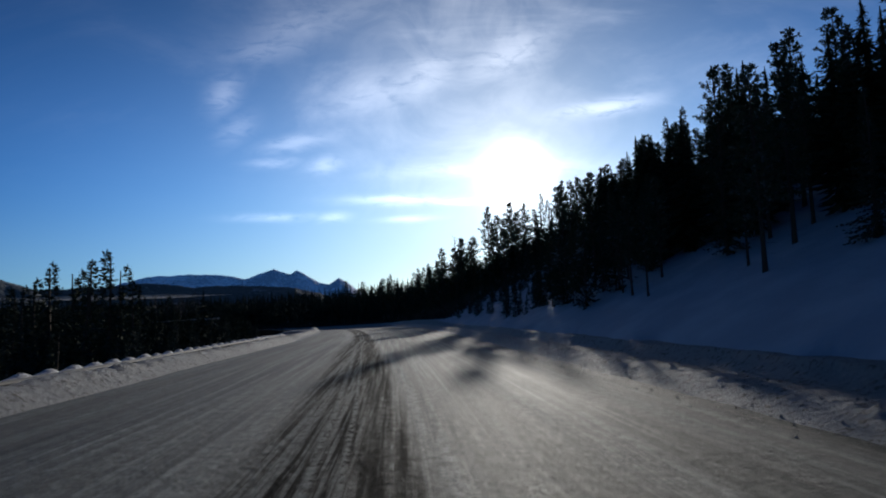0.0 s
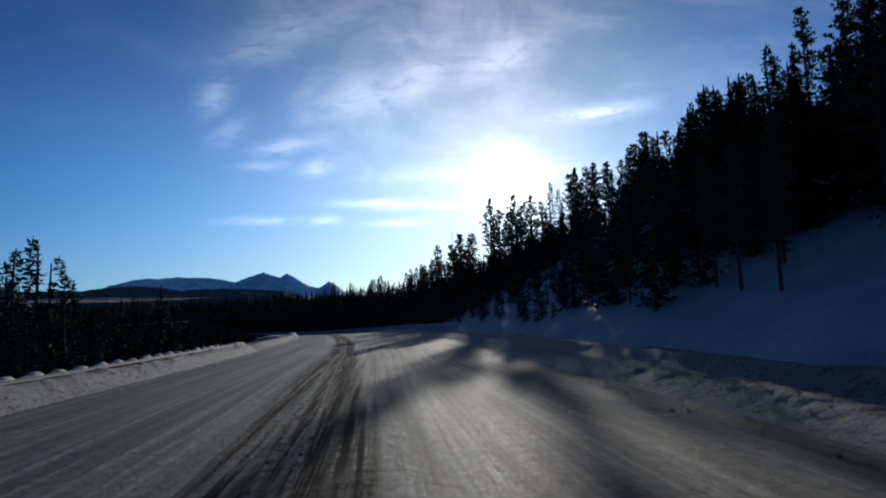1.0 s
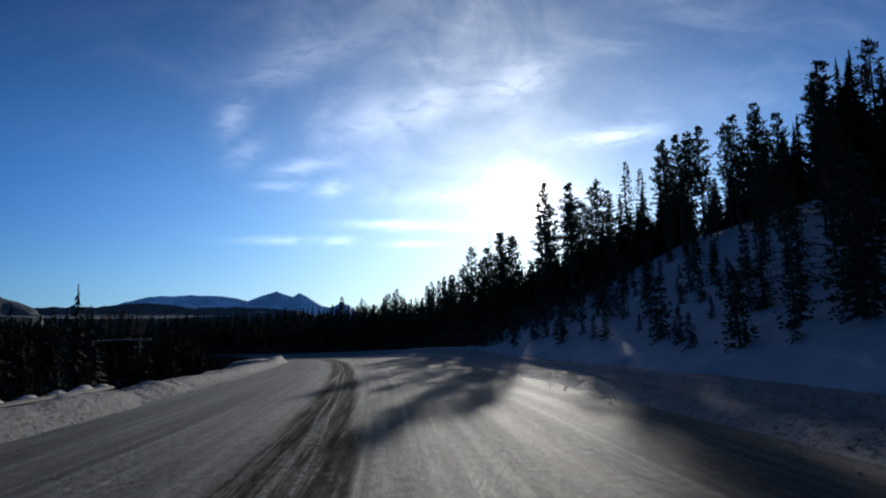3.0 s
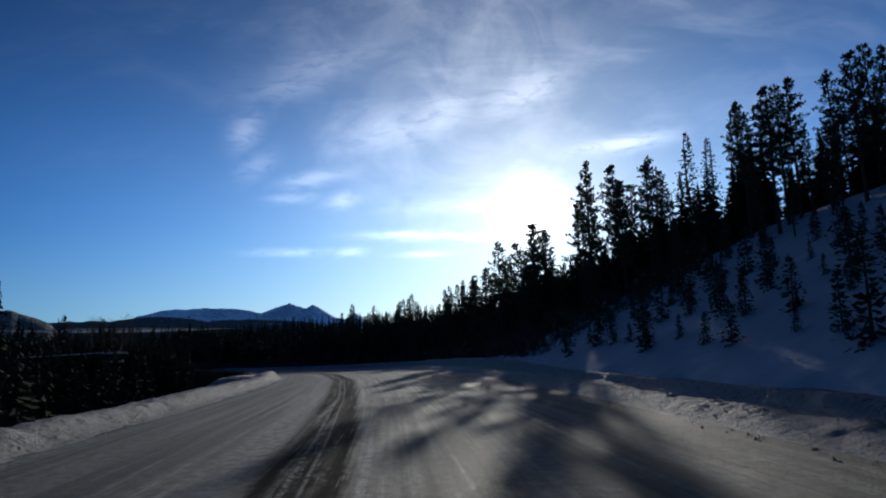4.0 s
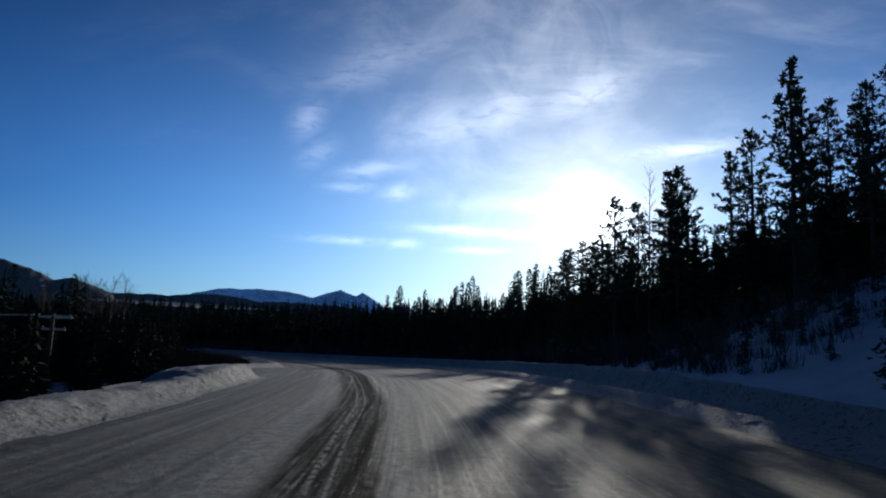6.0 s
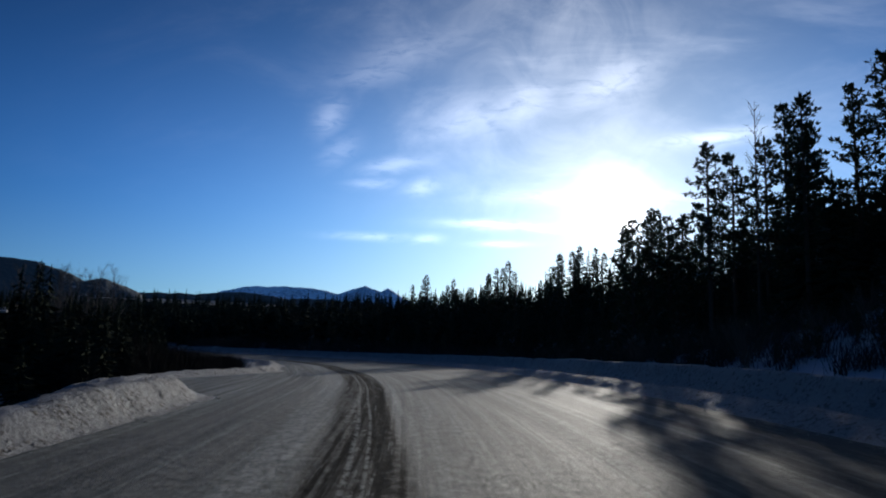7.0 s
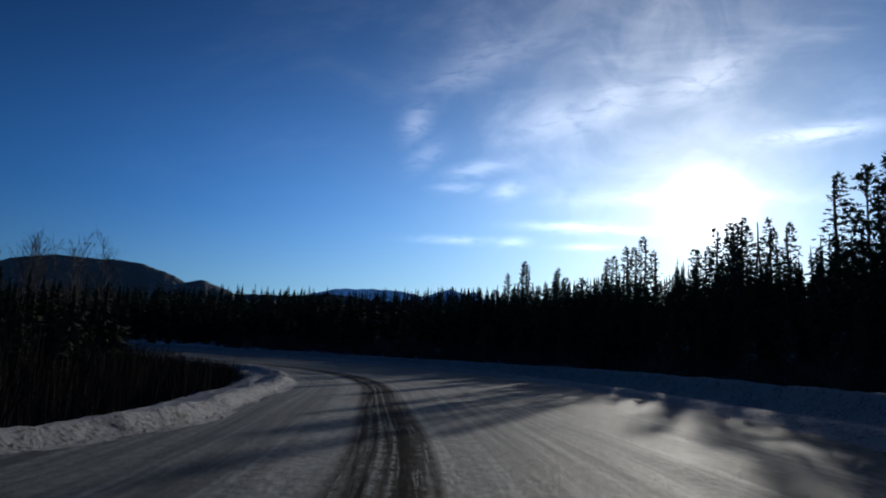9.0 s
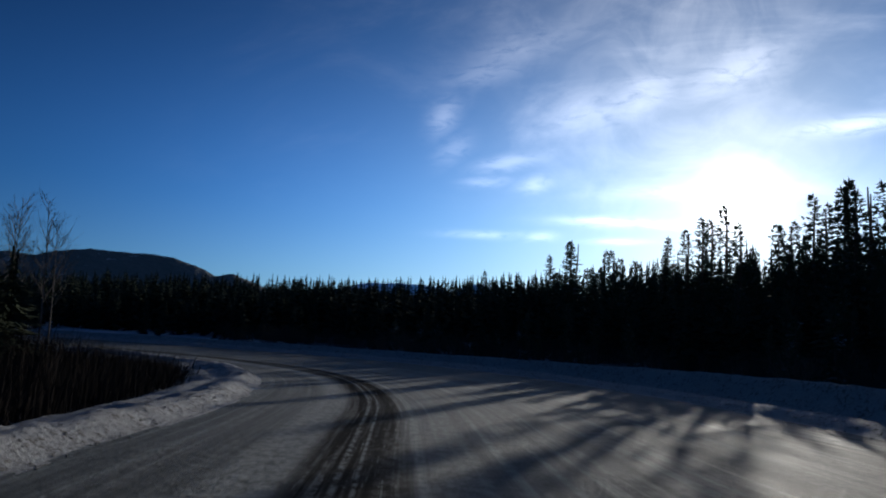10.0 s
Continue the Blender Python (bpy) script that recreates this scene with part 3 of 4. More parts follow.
def spray(shape, rng, root, way, length, width):
    """A small ragged plate of needles: a bent four-sided leaf shape."""
    side = np.cross(way, rng.normal(size=3))
    side /= np.linalg.norm(side) + 1e-9
    tip = root + way * length
    mid = root + way * length * rng.uniform(0.35, 0.6)
    sag = np.array((0, 0, -0.12 * length))
    shape.add([root, mid + side * width + sag, tip, mid - side * width + sag * rng.uniform(0, 1.5)], [(0, 1, 2, 3)])


def spruce_crown(h, base, reach, seed, dense=1.0, young=False):
    """Crown of a narrow spruce h metres high, green from base up."""
    rng, out = np.random.default_rng(seed), Shape()
    z = base
    lean = rng.normal(size=2) * 0.01
    while z < h - 0.15:
        t = (z - base) / (h - base)
        r = reach * (1 - t) ** 0.9 * rng.uniform(0.65, 1.15) * (0.55 + 0.45 * min(1, t * 6 + 0.3)) + 0.05
        n = max(3, int(rng.integers(5, 8) * dense * (1 - 0.25 * t)))
        for _ in range(n):
            a = rng.uniform(0, 2 * math.pi)
            long = r * rng.uniform(0.6, 1.1)
            droop = rng.uniform(-0.5, -0.1) + 0.5 * t
            way = np.array((math.cos(a), math.sin(a), droop))
            way /= np.linalg.norm(way)
            start = np.array((lean[0] * z, lean[1] * z, z + rng.uniform(-0.1, 0.1)))
            k = max(2, int(long / (0.33 if not young else 0.25)))
            for j in range(k):
                f = (j + 0.4) / k
                turn = way + rng.normal(size=3) * 0.35
                turn /= np.linalg.norm(turn)
                size = (0.45 if not young else 0.26) * (1.15 - 0.45 * f) * rng.uniform(0.7, 1.3) * (1 - 0.42 * t)
                spray(out, rng, start + way * long * f, turn, size, size * 0.24)
                twig = way * 0.5 + np.array((-way[1], way[0], 0)) * rng.choice((-1.0, 1.0)) + np.array((0, 0, rng.uniform(-0.5, 0.1)))
                spray(out, rng, start + way * long * f, twig / np.linalg.norm(twig), size * 0.85, size * 0.22)
        z += (0.25 if not young else 0.15) * (1.15 - 0.45 * t)
    for _ in range(5):
        spray(out, rng, np.array((lean[0] * h, lean[1] * h, h - 0.4)), np.array((rng.normal() * 0.07, rng.normal() * 0.07, 1.0)), rng.uniform(0.35, 0.6), 0.035)
    return out


def pine_crown(h, base, reach, seed):
    """An open crown of bristly upturned limbs, ragged in outline; returns needles and limbs."""
    rng, out, limbs = np.random.default_rng(seed), Shape(), Shape()
    z = base
    while z < h - 0.15:
        t = (z - base) / (h - base)
        r = reach * (0.62 + 0.75 * t - 1.3 * t ** 2.0) * rng.uniform(0.6, 1.15) + 0.15
        for _ in range(rng.integers(3, 6)):
            a = rng.uniform(0, 2 * math.pi)
            long = r * rng.uniform(0.55, 1.2)
            way = np.array((math.cos(a), math.sin(a), rng.uniform(-0.3, 0.3) + 0.35 * t))
            way /= np.linalg.norm(way)
            start = np.array((0, 0, z))
            end = start + way * long + np.array((0, 0, 0.22 * long))
            limbs.add(*tube([start, start + way * long * 0.55, end], [0.03, 0.02, 0.008], 3))
            k = max(3, int(long / 0.2))
            for j in range(k):
                f = 0.28 + 0.72 * (j + 0.6) / k
                at = start * (1 - f) + end * f + rng.normal(size=3) * 0.05
                for _ in range(4):
                    d = rng.normal(size=3) * 0.8 + way * 0.7 + np.array((0, 0, 0.45))
                    d /= np.linalg.norm(d)
                    spray(out, rng, at, d, rng.uniform(0.17, 0.36), rng.uniform(0.05, 0.095))
        z += rng.uniform(0.2, 0.42)
    for _ in range(8):
        spray(out, rng, np.array((0, 0, h - 0.35)), np.array((rng.normal() * 0.25, rng.normal() * 0.25, 1.0)), rng.uniform(0.25, 0.5), 0.06)
    return out, limbs


def trunk_shape(h, r, seed, bare=0.0, rake=0.0):
    """A tapered, slightly bent trunk, with dead stubs on its bare part."""
    rng = np.random.default_rng(seed)
    bend = rng.normal(size=(2,)) * 0.05
    zs = np.linspace(-0.5, h, 9)
    path = [(bend[0] * math.sin(z * 0.5) + rake * z, bend[1] * math.sin(z * 0.4), z) for z in zs]
    out = Shape()
    out.add(*tube(path, [r * (1.15 - z / h) ** 0.9 * (1 if z > 0 else 1.25) + 0.012 for z in zs], 7))
    for z in np.arange(0.8, bare, 0.28):
        a, n = rng.uniform(0, 2 * math.pi), rng.uniform(0.3, 1.0)
        out.add(*tube([(rake * z, 0, z), (n * math.cos(a) + rake * z, n * math.sin(a), z - 0.1 * n)], [0.014, 0.004], 3))
    return out


LABELS = {"spruce": "dark green narrow spruce tree with snow-dusted branches",
          "pine": "tall pine tree with an open tufted crown",
          "young": "small snow-laden young spruce on the slope"}
MOULDS = {}


def make_tree(kind, seed, h):
    """A tree's trunk and crown meshes, at unit scale for h metres."""
    if kind == "spruce":
        crown = spruce_crown(h, h * 0.06, h * 0.25, seed, 1.15)
        return trunk_shape(h * 0.97, h * 0.011, seed).mesh("trunk", M_BARK), crown.mesh("crown", M_SPRUCE), None
    if kind == "young":
        crown = spruce_crown(h, h * 0.05, h * 0.33, seed, 1.25, True)
        return trunk_shape(h * 0.95, h * 0.012, seed).mesh("trunk", M_BARK), crown.mesh("crown", M_YOUNG), None
    if kind == "pine":
        base = h * (0.22 + 0.06 * (seed % 4))
        crown, limbs = pine_crown(h, base, h * 0.145, seed)
        stem = trunk_shape(h * 0.98, h * 0.0105, seed, base)
        stem.add(limbs.v, limbs.f)
        return stem.mesh("trunk", M_BARK), crown.mesh("crown", M_PINE), None
    return None


def tree(kind, seed, x, y, z, h, turn, rank, wide=1.0):
    """Stand a tree of height h at a place; alike trees share their meshes."""
    key = (kind, seed)
    full = {"spruce": 12.0, "young": 2.6, "pine": 12.5}[kind]
    if key not in MOULDS:
        MOULDS[key] = make_tree(kind, seed * 7 + len(kind), full)
    name = {"spruce": "spruce_tree", "young": "young_spruce", "pine": "pine_tree"}[kind]
    root = new(name)
    f = h / full
    root.matrix_world = pose(x, y, z, 0, 0, turn) @ Matrix.Diagonal((f * wide, f * wide, f, 1))
    for nm, me in zip(("trunk", "crown", "limbs"), MOULDS[key]):
        if me is not None:
            part(nm, me, root)
    return tagged(root, LABELS[kind], "tree", group=rank)


GROWN = []          # places of the trees that stand already


def free(x, y, gap):
    return all((x - a) ** 2 + (y - b) ** 2 > gap * gap for a, b in GROWN)


# tall trees that stand out against the sky: x, y, top
HILL_PINES = [(24.2, 52.4, 21.1), (21.1, 96.7, 20.9), (30.1, 89.1, 23.5), (17.9, 94.0, 20.1), (13.5, 102.6, 18.6), (7.5, 101.6, 17.9), (3.5, 109.7, 14.1),
              (0.2, 114.3, 13.1), (18.1, 79.4, 17.4), (19.5, 84.0, 18.4), (18.6, 87.2, 19.2), (24.1, 72.7, 20.1), (21.5, 74.3, 18.6), (21.7, 56.4, 17.6), (3.6, 112.1, 14.4),
              (9.6, 117.6, 17.6), (10.2, 114.9, 18.6), (12.3, 111.6, 20.2), (6.2, 122.9, 16.0), (3.7, 153.9, 16.3), (7.1, 152.1, 16.3), (2.6, 118.0, 13.4), (9.5, 98.0, 15.2),
              (11.8, 98.0, 16.6), (11.0, 105.0, 17.0)]
SLOPE_PINES = [(17.7, 87.1, 18.8), (25.9, 66.8, 19.8), (22.2, 84.3, 20.2), (16.8, 66.2, 15.8), (21.4, 33.7, 17.0), (17.2, 54.0, 15.0), (20.1, 53.8, 16.8), (16.5, 90.0, 18.5),
               (13.4, 24.7, 11.5), (11.3, 22.9, 10.0), (19.5, 78.7, 17.5), (15.5, 105.9, 18.0), (13.8, 31.5, 13.2), (16.1, 56.5, 14.2), (16.1, 85.2, 17.8), (12.0, 103.7, 16.2),
               (17.6, 38.4, 15.4), (10.4, 44.5, 10.8), (14.2, 44.0, 12.8), (5.2, 113.5, 14.0), (24.6, 44.5, 18.8)]
BEND_PINES = [(-2.3, 129.1, 10.7), (-2.2, 126.0, 10.8), (-0.7, 126.6, 11.8), (0.4, 126.3, 11.1), (2.0, 129.0, 11.4), (4.5, 131.2, 12.2)]
HILL_SPRUCES = [(24.5, 67.9, 21.4), (16.0, 94.7, 17.6), (15.5, 98.7, 19.3), (4.4, 150.5, 16.6), (-12.4, 160.9, 11.9), (-24.0, 166.7, 9.9), (-22.9, 188.0, 12.0), (-6.2, 152.4, 11.6),
                (0.2, 149.2, 14.6), (1.2, 144.0, 12.6), (-2.7, 162.5, 13.2), (-1.0, 158.0, 12.6), (-1.8, 160.4, 12.6), (-16.1, 177.4, 12.0), (-26.0, 179.8, 11.8), (-27.8, 176.7, 9.9),
                (4.5, 146.0, 13.5), (6.5, 141.0, 13.0), (-14.0, 161.5, 11.0), (-13.2, 163.2, 11.2), (-15.0, 162.4, 10.2), (-11.6, 159.6, 10.4), (-3.4, 164.6, 14.5), (-5.6, 165.2, 13.4),
                (-1.9, 164.3, 14.2), (-3.3, 171.6, 14.0), (-5.6, 173.6, 12.8), (-20.8, 165.9, 9.0), (-4.3, 162.1, 13.4)]
VALLEY_SPRUCES = [(-31.3, 62.0, 8.8), (-48.2, 115.6, 6.8), (-36.9, 62.0, 7.9), (-33.3, 62.5, 8.1), (-35.4, 63.5, 7.3), (-38.0, 61.5, 6.4), (-30.6, 63.0, 7.4),
                  (-40.3, 62.0, 5.6), (-29.0, 62.0, 5.6), (-32.2, 59.5, 6.2), (-37.5, 59.0, 5.6), (-47.3, 122.5, 6.7)]
rng = np.random.default_rng(11)
for kind, x, y, top in [(k_, *p) for k_, ps in (("pine", HILL_PINES + SLOPE_PINES + BEND_PINES), ("spruce", HILL_SPRUCES), ("spruce", VALLEY_SPRUCES)) for p in ps]:
    z = float(ground_height(np.array([x]), np.array([y]))[0]) - 0.15
    tree(kind, int(rng.integers(0, 4)), x, y, z, top - z, rng.uniform(0, 360), "trees that rise above the wood", 1.25 if kind == "spruce" and (y > 130 or x < -28) else 1.0)
    GROWN.append((x, y))


def forest_edge(s):
    """How far from the road's middle the wood on the hill begins."""
    return np.interp(s, (0, 20, 30, 38, 48, 56, 66, 78, 88, 93, 100, 115), (14.5, 14.5, 12, 12, 11.2, 14, 20, 23, 22.5, 17, 14, 13))


def canopy(x, y):
    """The height at which the wood's top lies beyond and inside the bend: low by the valley, high on the hill."""
    hill = np.interp(x, (-60, -40, -20, -10, 0, 10, 20, 30), (3.5, 4.3, 6.1, 8.3, 10.9, 14.6, 18.5, 22.0)) + 0.1 * (y - 150)
    return np.maximum(hill, 1.7 + 0.115 * np.clip(-x - 26, 0, 50))


def wood_top(x, y):
    """The wood rises gently from the ploughed bank of the bend, up to its full height farther back."""
    s, off = from_line([x], [y])
    return min(float(canopy(x, y)), 1.8 + (0.31 + 0.24 * float(smooth(2, 11, x))) * max(off[0] - 11 - float(widen(s[0])), 0.0)) if off[0] > 0 else float(canopy(x, y))


def sun_room(x, y):
    """The height below which a tree farther on leaves the ploughed crest between 18 and 60 m along the road in the sun."""
    if y < 75:
        return 99.0
    back = np.arange(12.0, 110.0, 3.0)
    s, off = from_line(x - SUN_DIR.x / SUN_DIR.y * back, y - back)
    hit = np.nonzero((off < 8.8) & (s > 18) & (s < 60))[0]
    return 0.6 + math.tan(radians(SUN_EL)) * float(back[hit[0]]) if len(hit) else 99.0


def plant(count, kinds, where, heights, gap, group):
    made, tries = 0, 0
    while made < count and tries < count * 60:
        tries += 1
        spot = where()
        if spot is None:
            continue
        x, y = spot
        if not free(x, y, gap):
            continue
        kind = kinds[int(rng.integers(0, len(kinds)))]
        z = float(ground_height(np.array([x]), np.array([y]))[0]) - 0.15
        h = rng.uniform(*heights)
        s, off = from_line([x], [y])
        if s[0] > 98 and (off[0] > 0 or s[0] > 104) or s[0] > 86 and off[0] > 0 and heights[0] == 2.0:
            h = min(max(wood_top(x, y) - z, 1.5) * rng.uniform(0.85, 1.1), 13.0)
        elif off[0] > 0 and kind != "young":
            h = min(h, 4.3 + 0.45 * (off[0] - forest_edge(s[0]))) * rng.uniform(0.85, 1.1)
        h = max(min(h, sun_room(x, y) - z), 1.0)
        tree(kind, int(rng.integers(0, 5)), x, y, z, h, rng.uniform(0, 360), group)
        GROWN.append((x, y))
        made += 1


def hill_spot():
    s = rng.uniform(2, 150)
    off = forest_edge(s) + abs(rng.normal()) * 8.0
    x, y = at_line(s, off)
    return float(x), float(y)


def in_corridor(x, y):
    """The cleared way of the power line."""
    a, b = Vector((-14.0, 66.0)), Vector((-40.0, 111.0))
    t = min(1.0, max(0.0, (Vector((x, y)) - a).dot(b - a) / (b - a).length_squared))
    return (Vector((x, y)) - a.lerp(b, t)).length < 5.0


def valley_spot():
    s = rng.uniform(8, 92)
    off = -14 - abs(rng.normal()) * 9
    x, y = at_line(s, off)
    return None if in_corridor(float(x), float(y)) else (float(x), float(y))


def spur_spot():
    x, y = rng.uniform(3, 26), rng.uniform(106, 142)
    return float(x), float(y)


def edge_spot():
    s = rng.uniform(88, 126)
    x, y = at_line(s, 11.6 + 15 * rng.random() ** 1.4 + widen(s))
    return float(x), float(y)


def bend_spot():
    s = rng.uniform(106, 158)
    x, y = at_line(s, 18 + 34 * rng.random() + widen(s))
    return float(x), float(y)


def foot_spot():
    s = rng.uniform(34, 66)
    x, y = at_line(s, rng.uniform(12.0, 17.5))
    return float(x), float(y)


def slope_spot():
    s = rng.uniform(50, 98)
    lo, hi = 11.0, forest_edge(s) + 1.0
    off = rng.uniform(lo, hi)
    x, y = at_line(s, off)
    return float(x), float(y)


plant(125, ("spruce", "pine", "pine"), hill_spot, (7.0, 10.5), 1.4, "wood on the hillside")
plant(90, ("spruce", "spruce", "spruce"), valley_spot, (4.0, 6.6), 1.4, "wood below the road")
plant(95, ("young", "young", "spruce"), edge_spot, (2.0, 9.0), 1.0, "young growth behind the snow bank")
plant(56, ("pine", "spruce", "spruce"), spur_spot, (9.0, 12.0), 1.5, "wood on the hillside")
plant(110, ("spruce", "spruce", "pine"), bend_spot, (5.0, 10.0), 1.3, "wood beyond the bend")
plant(80, ("young",), slope_spot, (0.8, 2.9), 1.6, "young spruces on the open slope")
plant(22, ("young",), foot_spot, (3.2, 5.8), 1.8, "young spruces on the open slope")


# ---- woods farther off, too many to count ----
def far_woods(name, label, spots, heights, seed, mould, roof=None):
    """One mesh of many conifers, each a ragged stack of needle plates."""
    r = np.random.default_rng(seed)
    moulds = []
    for i in range(6):
        sh = mould(i)
        faces = np.array(sh.f)
        moulds.append((np.array(sh.v, dtype=float), faces))
    vs, fs, n = [], [], 0
    zs = ground_height(spots[:, 0], spots[:, 1]) - 0.2
    for (x, y), z in zip(spots, zs):
        v, f = moulds[int(r.integers(0, 6))]
        h, a = r.uniform(*heights) * (1.0 if r.random() > 0.12 else 1.25), r.uniform(0, 2 * math.pi)
        if roof is not None:
            h = min(max(float(roof(x, y)) - z, 1.2), 13.5) * r.uniform(0.72, 1.08)
        elif x > 0:
            h = max(min(h, sun_room(x, y) - z), 2.0)
        w = min(h * r.uniform(0.85, 1.35) + 0.6, 9.0)
        c, s = math.cos(a), math.sin(a)
        p = np.stack([x + w * (c * v[:, 0] - s * v[:, 1]), y + w * (s * v[:, 0] + c * v[:, 1]), z + h * v[:, 2]], -1)
        vs.append(p)
        fs.append(f + n)
        n += len(v)
    ob = new(name, mesh_from_arrays(name, np.concatenate(vs), np.concatenate(fs), M_FAR))
    return tagged(ob, label, "trees", kind="stuff")


def far_conifer(plates, width, leaf=0.45):
    def make(i):
        r, sh = np.random.default_rng(100 + i), Shape()
        for k in range(plates):
            t = (k + r.uniform(0, 1)) / plates
            rad = width * (1 - t) ** 0.8 * r.uniform(0.6, 1.25) * (1.0 if t > 0.12 else 0.6) + 0.008
            a = r.uniform(0, 2 * math.pi)
            way = np.array((math.cos(a), math.sin(a), r.uniform(-0.45, 0.0) + 0.4 * t))
            side = np.array((-math.sin(a), math.cos(a), r.uniform(-0.4, 0.4)))
            z0 = np.array((0, 0, 0.04 + 0.93 * t))
            sh.add([z0 + np.array((0, 0, 0.035)), z0 + way * rad * 0.6 + side * rad * leaf, z0 + way * rad, z0 + way * rad * 0.55 - side * rad * leaf], [(0, 1, 2, 3)])
        for a in (0.3, 1.4, 2.5):
            d = np.array((math.cos(a), math.sin(a), 0)) * 0.012
            sh.add([-d, d, d * 0.3 + np.array((0, 0, 1.0)), -d * 0.3 + np.array((0, 0, 1.0))], [(0, 1, 2, 3)])
        return sh
    return make


def scatter(seed, n, pick):
    r, out = np.random.default_rng(seed), []
    while len(out) < n:
        p = pick(r)
        if p is not None:
            out.append(p)
    return np.array(out)


def hill_back(r):
    s = r.uniform(-8, 108)
    off = forest_edge(s) + r.uniform(5, 38)
    return tuple(map(float, at_line(s, off)))


def bend_wood(r):
    x, y = r.uniform(-150, 40), 112 + 130 * r.random() ** 1.5
    s, off = from_line([x], [y])
    if off[0] < 13.5 + 4 * r.random() + float(widen(s[0])) or s[0] < 106 and off[0] < 26 or s[0] < 97:
        return None
    return x, y


def valley_wood(r):
    x, y = -18 - 150 * r.random() ** 2.4, r.uniform(12, 140)
    s, off = from_line([x], [y])
    if in_corridor(x, y):
        return None
    if off[0] > -14.5 or (s[0] > 98 and off[0] > -21) or (s[0] < 75 and off[0] > -27):
        return None
    return x, y


def inner_wood(r):
    x, y = map(float, at_line(r.uniform(85, 150), -14.5 - 42 * r.random()))
    s, off = from_line([x], [y])
    if off[0] > -14.5 or off[0] < -60 or s[0] < 84 or in_corridor(x, y) and r.random() < 0.7:
        return None
    return x, y


def distant_wood(r):
    d, az = r.uniform(230, 900) ** 1.0, radians(r.uniform(-8, 62))
    return -d * math.sin(az), 60 + d * math.cos(az)


far_woods("hillside_woods", "dense dark conifers higher on the hillside", scatter(1, 430, hill_back), (6.0, 8.5), 1, far_conifer(420, 0.17, 0.16))
far_woods("bend_woods", "dense dark conifer wood beyond the bend", scatter(2, 2700, bend_wood), (3.0, 8.2), 2, far_conifer(110, 0.21, 0.34), wood_top)
far_woods("valley_woods", "dense dark conifers on the valley floor", scatter(3, 1600, valley_wood), (4.0, 9.5), 3, far_conifer(85, 0.22, 0.32))
far_woods("thicket_woods", "low dense dark conifers inside the bend", scatter(5, 680, inner_wood), (2.0, 4.0), 5, far_conifer(260, 0.22, 0.14), canopy)
far_woods("distant_woods", "distant dark forest across the valley", scatter(4, 2200, distant_wood), (6.0, 9.0), 4, far_conifer(36, 0.2))


# ---- fog over the frozen lake ----
def fog_bank():
    az, ring = np.linspace(17, 36, 110), np.linspace(0, 2 * math.pi, 13)[:-1]
    thick = (0.16 + 0.07 * wave(az * 6, az * 0, 9.0, 2)) * np.clip(np.sin(np.pi * (az - 17) / 19), 0, 1) ** 2.2
    mid = 2.36 + 0.28 * smooth(31, 40, az) + 0.03 * wave(az * 6, az * 0, 20.0, 4)
    d = 1500.0
    verts = []
    for a, t, m in zip(az, thick, mid):
        for q in ring:
            r = d + 450 * t * math.cos(q)
            verts.append((-r * math.sin(radians(a)), r * math.cos(radians(a)), 1.5 + d * math.tan(radians(m + t * math.sin(q)))))
    n = len(ring)
    faces = [(i * n + j, i * n + (j + 1) % n, (i + 1) * n + (j + 1) % n, (i + 1) * n + j) for i in range(len(az) - 1) for j in range(n)]
    tagged(new("fog_bank", mesh_of("fog_bank", verts, faces, M_FOG, True)), "thin white fog lying low across the far valley", "fog", kind="stuff")


fog_bank()


# ---- guard rail, half buried ----
RAIL_OFF, RAIL_END = -6.98, 52.0


